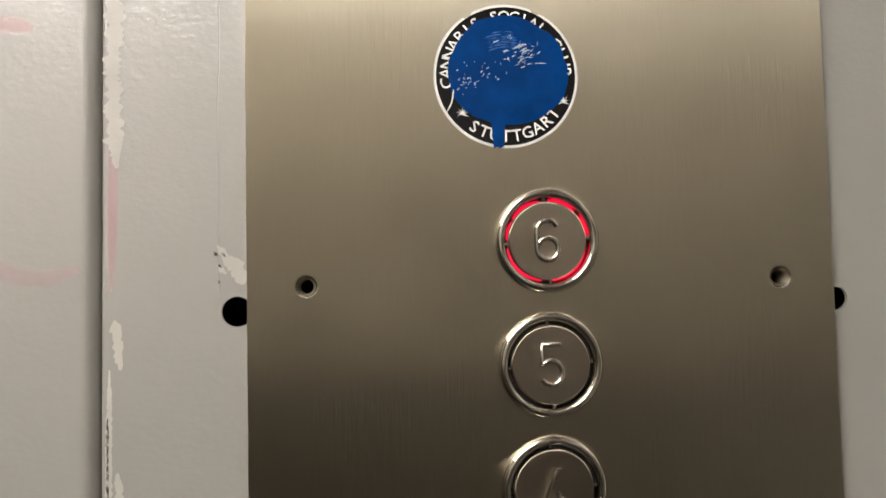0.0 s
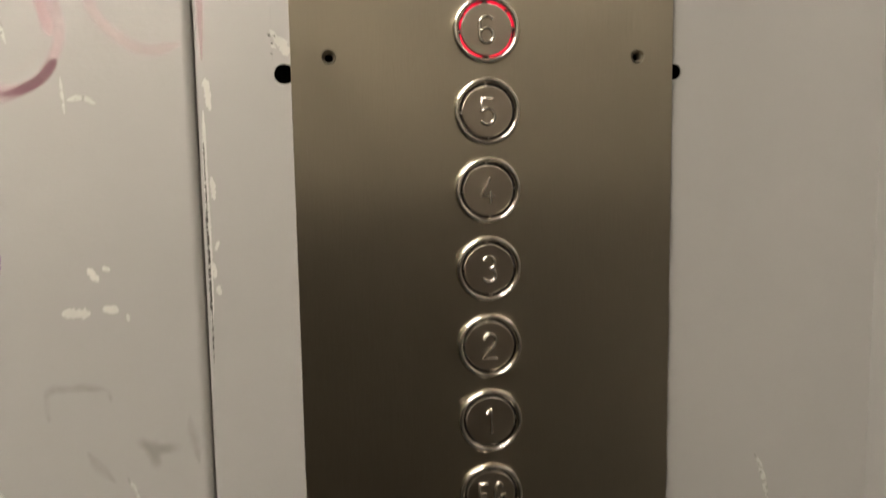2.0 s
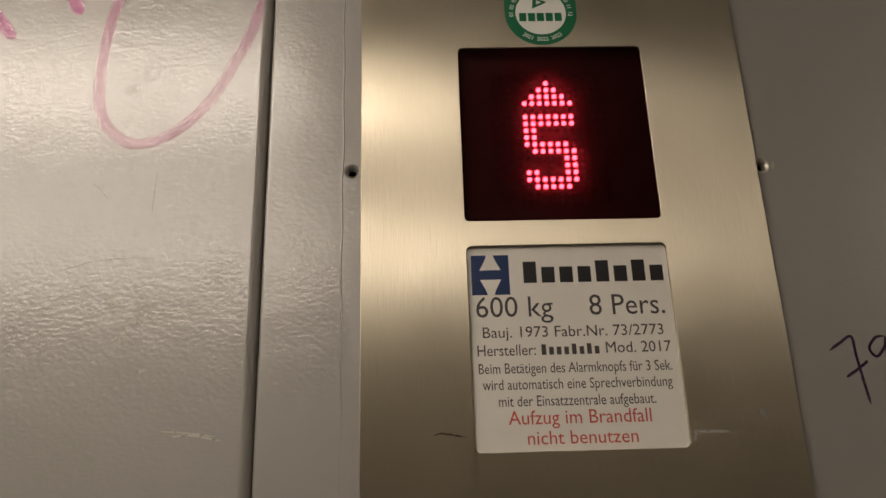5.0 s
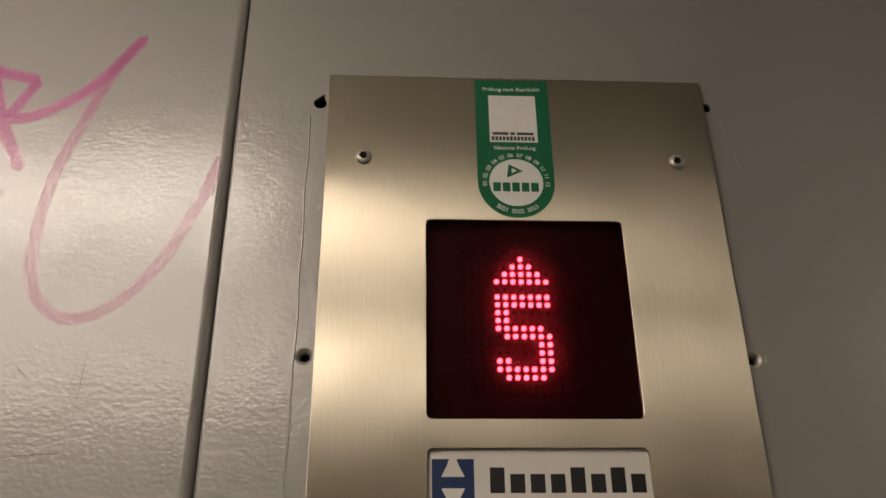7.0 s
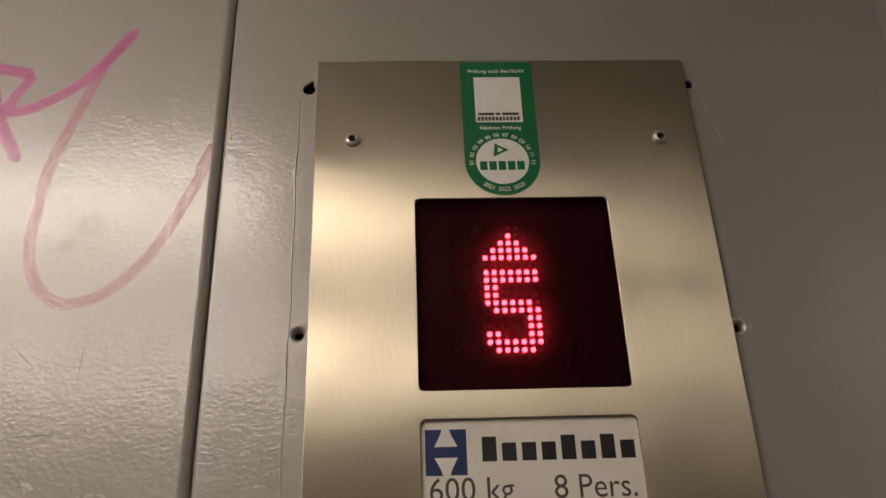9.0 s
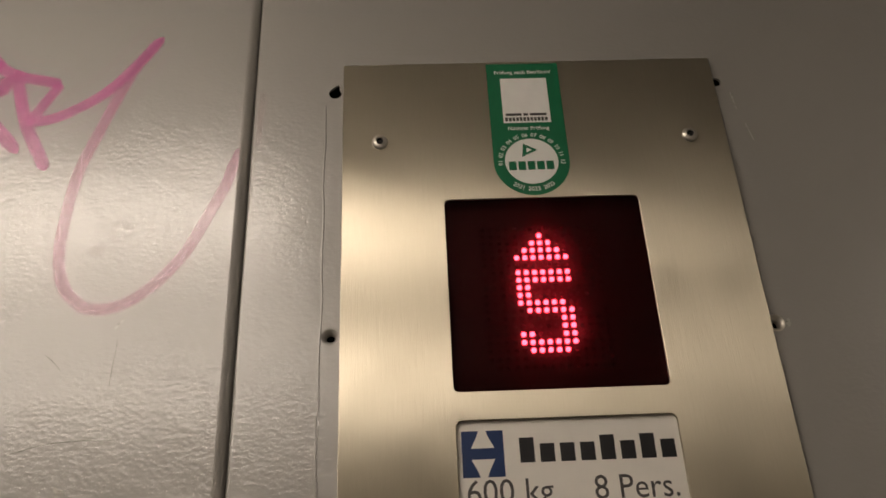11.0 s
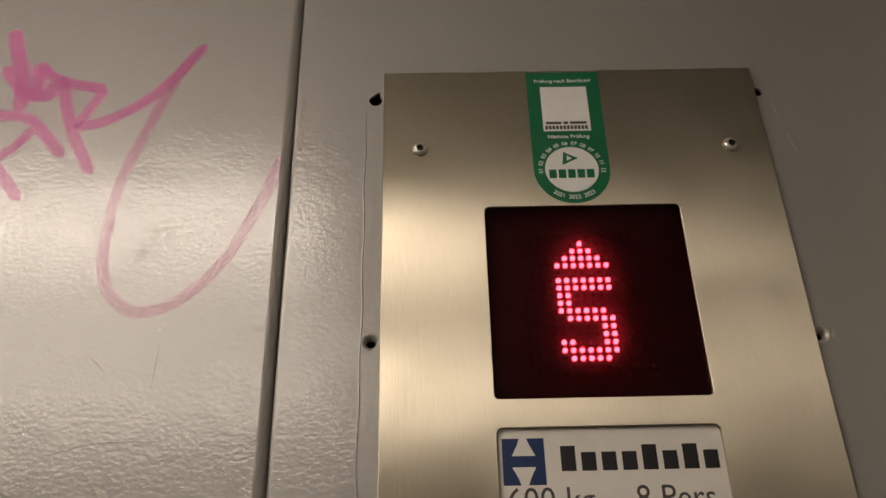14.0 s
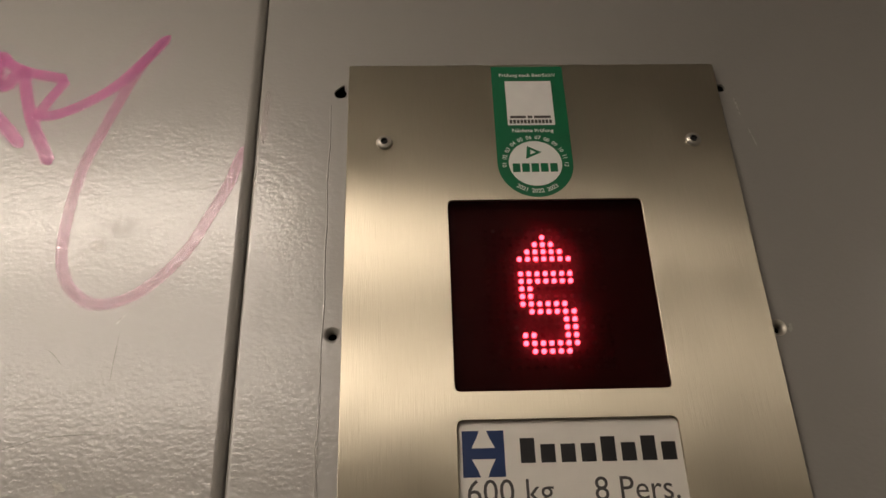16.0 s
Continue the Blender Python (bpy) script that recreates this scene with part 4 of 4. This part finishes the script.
# ---- chipped paint, scratches and dirt on the sheets ----
CHIPS = [
    ([(-0.198, 1.664), (-0.194, 1.660), (-0.193, 1.650), (-0.190, 1.642), (-0.188, 1.634)], 0.0075), ([(-0.177, 1.658), (-0.181, 1.647), (-0.176, 1.637), (-0.171, 1.630)], 0.0060), ([(-0.201, 1.678), (-0.194, 1.678)], 0.0040),
    ([(-0.352, 1.704), (-0.344, 1.707), (-0.324, 1.713)], 0.0060), ([(-0.360, 1.695), (-0.335, 1.695)], 0.0065), ([(-0.360, 1.679), (-0.329, 1.680)], 0.0070), ([(-0.343, 1.662), (-0.339, 1.629)], 0.0085), ([(-0.335, 1.662), (-0.329, 1.644)], 0.0060),
    ([(-0.314, 1.691), (-0.313, 1.680)], 0.0025), ([(-0.312, 1.664), (-0.309, 1.638), (-0.305, 1.609)], 0.0036), ([(-0.285, 1.558), (-0.288, 1.537), (-0.289, 1.510)], 0.0100), ([(-0.295, 1.599), (-0.289, 1.583), (-0.282, 1.566)], 0.0022),
]
FINE = [
    ([(-0.242, 1.533), (-0.239, 1.521), (-0.236, 1.508)], 0.0018), ([(-0.265, 1.531), (-0.264, 1.505)], 0.0016), ([(-0.212, 1.492), (-0.211, 1.474)], 0.0016), ([(-0.210, 1.481), (-0.202, 1.482), (-0.196, 1.479)], 0.0026),
    ([(-0.217, 1.541), (-0.209, 1.543), (-0.201, 1.544)], 0.0010), ([(-0.189, 1.717), (-0.178, 1.716), (-0.164, 1.714)], 0.0009), ([(-0.274, 1.324), (-0.271, 1.321), (-0.269, 1.309)], 0.0020), ([(-0.263, 1.299), (-0.260, 1.291)], 0.0022),
    ([(-0.260, 1.287), (-0.255, 1.280), (-0.253, 1.272), (-0.264, 1.266), (-0.269, 1.257)], 0.0024), ([(-0.279, 1.308), (-0.280, 1.298)], 0.0022), ([(-0.192, 1.286), (-0.188, 1.279), (-0.186, 1.271)], 0.0016), ([(-0.222, 1.182), (-0.222, 1.169)], 0.0016),
    ([(-0.228, 1.252), (-0.224, 1.250)], 0.0024), ([(-0.205, 1.240), (-0.203, 1.236)], 0.0015),
]
SPLATS = [
    ([(-0.219, 1.374), (-0.205, 1.374)], 0.0050), ([(-0.199, 1.376), (-0.191, 1.375)], 0.0040), ([(-0.187, 1.373), (-0.1865, 1.369)], 0.0014), ([(-0.205, 1.397), (-0.200, 1.390)], 0.0034), ([(-0.198, 1.397), (-0.194, 1.396)], 0.0024),
    ([(-0.306, 1.376), (-0.292, 1.374), (-0.284, 1.368), (-0.292, 1.356), (-0.315, 1.350)], 0.0130), ([(-0.290, 1.408), (-0.285, 1.394), (-0.272, 1.377)], 0.0040),
    ([(-0.312, 1.244), (-0.313, 1.236), (-0.313, 1.222), (-0.314, 1.206)], 0.0110), ([(-0.315, 1.212), (-0.309, 1.201), (-0.304, 1.196), (-0.301, 1.188), (-0.304, 1.178)], 0.0048), ([(-0.338, 1.181), (-0.319, 1.181), (-0.310, 1.183)], 0.0045), ([(-0.326, 1.152), (-0.318, 1.149)], 0.0040),
    ([(-0.312, 1.270), (-0.304, 1.274), (-0.300, 1.268)], 0.0045), ([(-0.207, 1.214), (-0.2075, 1.204)], 0.0020), ([(-0.203, 1.186), (-0.205, 1.172), (-0.208, 1.164)], 0.0018),
]
SPLASHES = [
    (-0.288, 1.237, 0.0135, ((-0.255, 1.235, 0.0040), (-0.2575, 1.226, 0.0022), (-0.269, 1.230, 0.0030), (-0.282, 1.216, 0.0030), (-0.295, 1.219, 0.0050), (-0.316, 1.240, 0.0150), (-0.300, 1.250, 0.0060), (-0.280, 1.255, 0.0060), (-0.268, 1.250, 0.0024), (-0.270, 1.243, 0.0026))),
    (-0.199, 1.228, 0.0052, ((-0.199, 1.236, 0.0036), (-0.194, 1.231, 0.0030), (-0.208, 1.214, 0.0036))),
    (-0.2015, 1.180, 0.0034, ((-0.2025, 1.187, 0.0012), (-0.2035, 1.170, 0.0028))), (-0.213, 1.163, 0.0034, ((-0.214, 1.171, 0.0028), (-0.209, 1.152, 0.0026))), (-0.2195, 1.160, 0.0014, ((-0.220, 1.164, 0.0010), (-0.218, 1.155, 0.0010))),
    (-0.222, 1.181, 0.0016, ((-0.223, 1.183, 0.001),)), (-0.2415, 1.191, 0.0012, ((-0.240, 1.192, 0.001),)), (-0.268, 1.139, 0.0012, ((-0.264, 1.139, 0.001),)),
    (-0.267, 1.264, 0.0026, ((-0.261, 1.257, 0.0014), (-0.265, 1.272, 0.0022), (-0.272, 1.254, 0.0018))), (-0.255, 1.275, 0.0020, ((-0.2525, 1.271, 0.0020), (-0.259, 1.284, 0.0014))),
]
SPECKS = [(-0.281, 1.250, 0.0011), (-0.291, 1.236, 0.0014), (-0.2905, 1.241, 0.0009), (-0.279, 1.242, 0.0008), (-0.273, 1.236, 0.0013), (-0.276, 1.228, 0.0014)]
for cx, cz, base, spikes in SPLASHES:
    part("paint_chip", splash(cx, cz, base, spikes, FACE, seed=int(1000 * cz)), M_CHIP, sheet_w)
for cx, cz, r in SPECKS:
    part("smear", splash(cx, cz, r, ((cx - 2.0 * r, cz - r, r), (cx + 1.2 * r, cz + 1.6 * r, r)), FACE - 0.0006, seed=int(9000 * cz)), M_RUST, sheet_w)
for pts, w in CHIPS:
    part("paint_chip", stroke(pts, w, 0.30, 0.5), M_CHIP, sheet_w)
for pts, w in SPLATS:
    part("paint_chip", stroke(pts, w, 0.26, 0.5), M_CHIP, sheet_w)
for pts, w in FINE:
    part("scratch", stroke(pts, w, 0.25, 0.6), M_CHIP_SOFT, sheet_w)
for pts, w in (([(-0.200, 1.7705), (-0.2075, 1.7676), (-0.2099, 1.7617), (-0.2118, 1.7564)], 0.0024), ([(-0.1796, 1.7687), (-0.1842, 1.7727), (-0.1915, 1.7728), (-0.1985, 1.7699)], 0.0010), ([(-0.219, 1.7799), (-0.2144, 1.7774)], 0.0009),
               ([(-0.2022, 1.7439), (-0.1981, 1.745)], 0.0014), ([(-0.1861, 1.7145), (-0.175, 1.7148), (-0.1616, 1.7121)], 0.0009), ([(-0.2716, 1.7613), (-0.2707, 1.7545)], 0.0012), ([(-0.2035, 1.8506), (-0.1998, 1.8553)], 0.0008)):
    part("scratch", stroke(pts, w, 0.3, 0.6), M_CHIP_SOFT, sheet_w)
for pts in ([(-0.2327, 1.8393), (-0.2285, 1.836), (-0.2242, 1.8311)], [(-0.2011, 1.8464), (-0.2018, 1.8314), (-0.202, 1.8232)], [(-0.2434, 1.7937), (-0.2277, 1.798), (-0.2136, 1.7994), (-0.1974, 1.7992)]):
    part("scratch", stroke(pts, 0.00022, 0.4, 0.6), M_RUST, sheet_w)
part("paint_chip", splash(-0.2160, 1.7772, 0.0018, ((-0.2190, 1.7801, 0.0014), (-0.2130, 1.7760, 0.0014), (-0.2165, 1.7740, 0.0010))), M_CHIP, sheet_w)
part("paint_chip", splash(-0.1955, 1.6762, 0.0024, ((-0.1992, 1.6780, 0.0016), (-0.1910, 1.6751, 0.0018))), M_CHIP, sheet_w)
for pts, w in (([(-0.229, 1.318), (-0.227, 1.334), (-0.202, 1.334), (-0.197, 1.327)], 0.0028), ([(-0.211, 1.301), (-0.205, 1.292), (-0.198, 1.284)], 0.0034), ([(-0.159, 1.318), (-0.157, 1.304), (-0.155, 1.292)], 0.0030)):
    part("smear", soft_stroke(pts, w * 1.5, 0.40, 0.9), M_SMEAR_FAINT, sheet_w)
for cx, cz, r, arms, m in ((-0.1775, 1.3005, 0.0042, ((-0.167, 1.301, 0.0040), (-0.177, 1.292, 0.0040), (-0.184, 1.305, 0.0040)), M_SMEAR), (-0.2075, 1.9025, 0.0055, ((-0.201, 1.905, 0.004),), M_SMEAR_FAINT), (-0.217, 1.892, 0.0036, ((-0.222, 1.891, 0.003),), M_SMEAR_FAINT)):
    for k in (1.35, 1.1, 0.85, 0.55):
        part("smear", splash(cx, cz, r * k, [(cx + (ax - cx) * k, cz + (az - cz) * k, w * k) for ax, az, w in arms], FACE, seed=3), m, sheet_w)
for pts, w in (([(-0.1466, 1.604), (-0.1462, 1.586), (-0.1468, 1.575), (-0.1462, 1.561), (-0.1458, 1.549), (-0.1452, 1.541)], 0.0052), ([(-0.1456, 1.595), (-0.1438, 1.590)], 0.0034), ([(-0.1460, 1.569), (-0.1436, 1.566)], 0.0040), ([(-0.1450, 1.546), (-0.1428, 1.546)], 0.0036), ([(-0.1430, 1.491), (-0.1420, 1.485), (-0.1438, 1.475)], 0.0030), ([(-0.1458, 1.470), (-0.1458, 1.458)], 0.0015), ([(-0.1448, 1.442), (-0.1438, 1.430)], 0.0022),
               ([(-0.1400, 1.409), (-0.1412, 1.404)], 0.0018), ([(-0.1432, 1.398), (-0.1420, 1.393), (-0.1428, 1.390)], 0.0022), ([(-0.1410, 1.386), (-0.1402, 1.381)], 0.0024), ([(-0.139, 1.642), (-0.139, 1.629)], 0.0036), ([(-0.140, 1.619), (-0.140, 1.603)], 0.0036), ([(-0.123, 1.656), (-0.123, 1.642)], 0.0014),
               ([(-0.1075, 1.5105), (-0.1040, 1.5080), (-0.1015, 1.5020)], 0.0055), ([(-0.1458, 1.475), (-0.1460, 1.440), (-0.1456, 1.410), (-0.1462, 1.360)], 0.0020), ([(-0.1040, 1.148), (-0.1045, 1.153)], 0.0010), ([(-0.104, 1.139), (-0.1045, 1.120)], 0.0012), ([(-0.143, 1.188), (-0.1445, 1.176)], 0.0016)):
    part("paint_chip", stroke([(x + ((0.0030 if w > 0.002 else 0.0014) if x < -0.1435 else 0), z) for x, z in pts], w, 0.34, 0.4), M_CHIP, sheet_e)
for pts, w in (([(0.153, 1.279), (0.158, 1.267), (0.162, 1.250)], 0.0026), ([(0.1125, 1.958), (0.1150, 1.946)], 0.0008), ([(0.1085, 1.978), (0.1100, 1.966)], 0.0010), ([(0.1078, 1.8432), (0.1100, 1.8428)], 0.0040)):
    part("scratch", stroke(pts, w, 0.3, 0.6), M_CHIP_SOFT, sheet_e)
for pts, w in (([(-0.1450, 1.466), (-0.1448, 1.430), (-0.1446, 1.390), (-0.1449, 1.345)], 0.0007), ([(-0.1452, 1.425), (-0.1450, 1.400), (-0.1452, 1.372)], 0.0010)):
    part("crack", stroke(pts, w, 0.4, 0.2), M_RUST, sheet_e)
for lo, n, r_ridge in ((1.50, 19, 0.00020), (1.725, 21, 0.00042)):
    part("paint_ridge", tube([[(-0.1092 + 0.00035 * math.sin((lo + k * 0.0125) * 136) + 0.0002 * math.sin((lo + k * 0.0125) * 48), lo + k * 0.0125) for k in range(n)]], r_ridge, FACE + 0.0001), M_WALL, sheet_e, smooth=60)

for bx, bz, br, mat in ((-0.1103, 1.5121, 0.0006, M_RUST), (-0.1083, 1.5130, 0.0013, M_CHIP), (-0.1074, 1.5104, 0.0009, M_CHIP), (-0.1078, 1.5118, 0.0005, M_RUST), (-0.1085, 1.5069, 0.0010, M_CHIP), (-0.1091, 1.5082, 0.0004, M_RUST), (-0.1092, 1.5028, 0.0005, M_RUST)):
    part("flake", splash(bx, bz, br, ((bx + 1.6 * br, bz - 1.4 * br, 0.7 * br), (bx - 1.2 * br, bz + 1.5 * br, 0.6 * br)), FACE - 0.0002, seed=int(9000 * bz)), mat, sheet_e)
for pts, w in (([(-0.0669, 1.7117), (-0.0629, 1.7124), (-0.0524, 1.7105)], 0.0008),):
    part("residue", stroke(pts, w, 0.4, 0.5, surface=0.0), M_SMUDGE, panel)
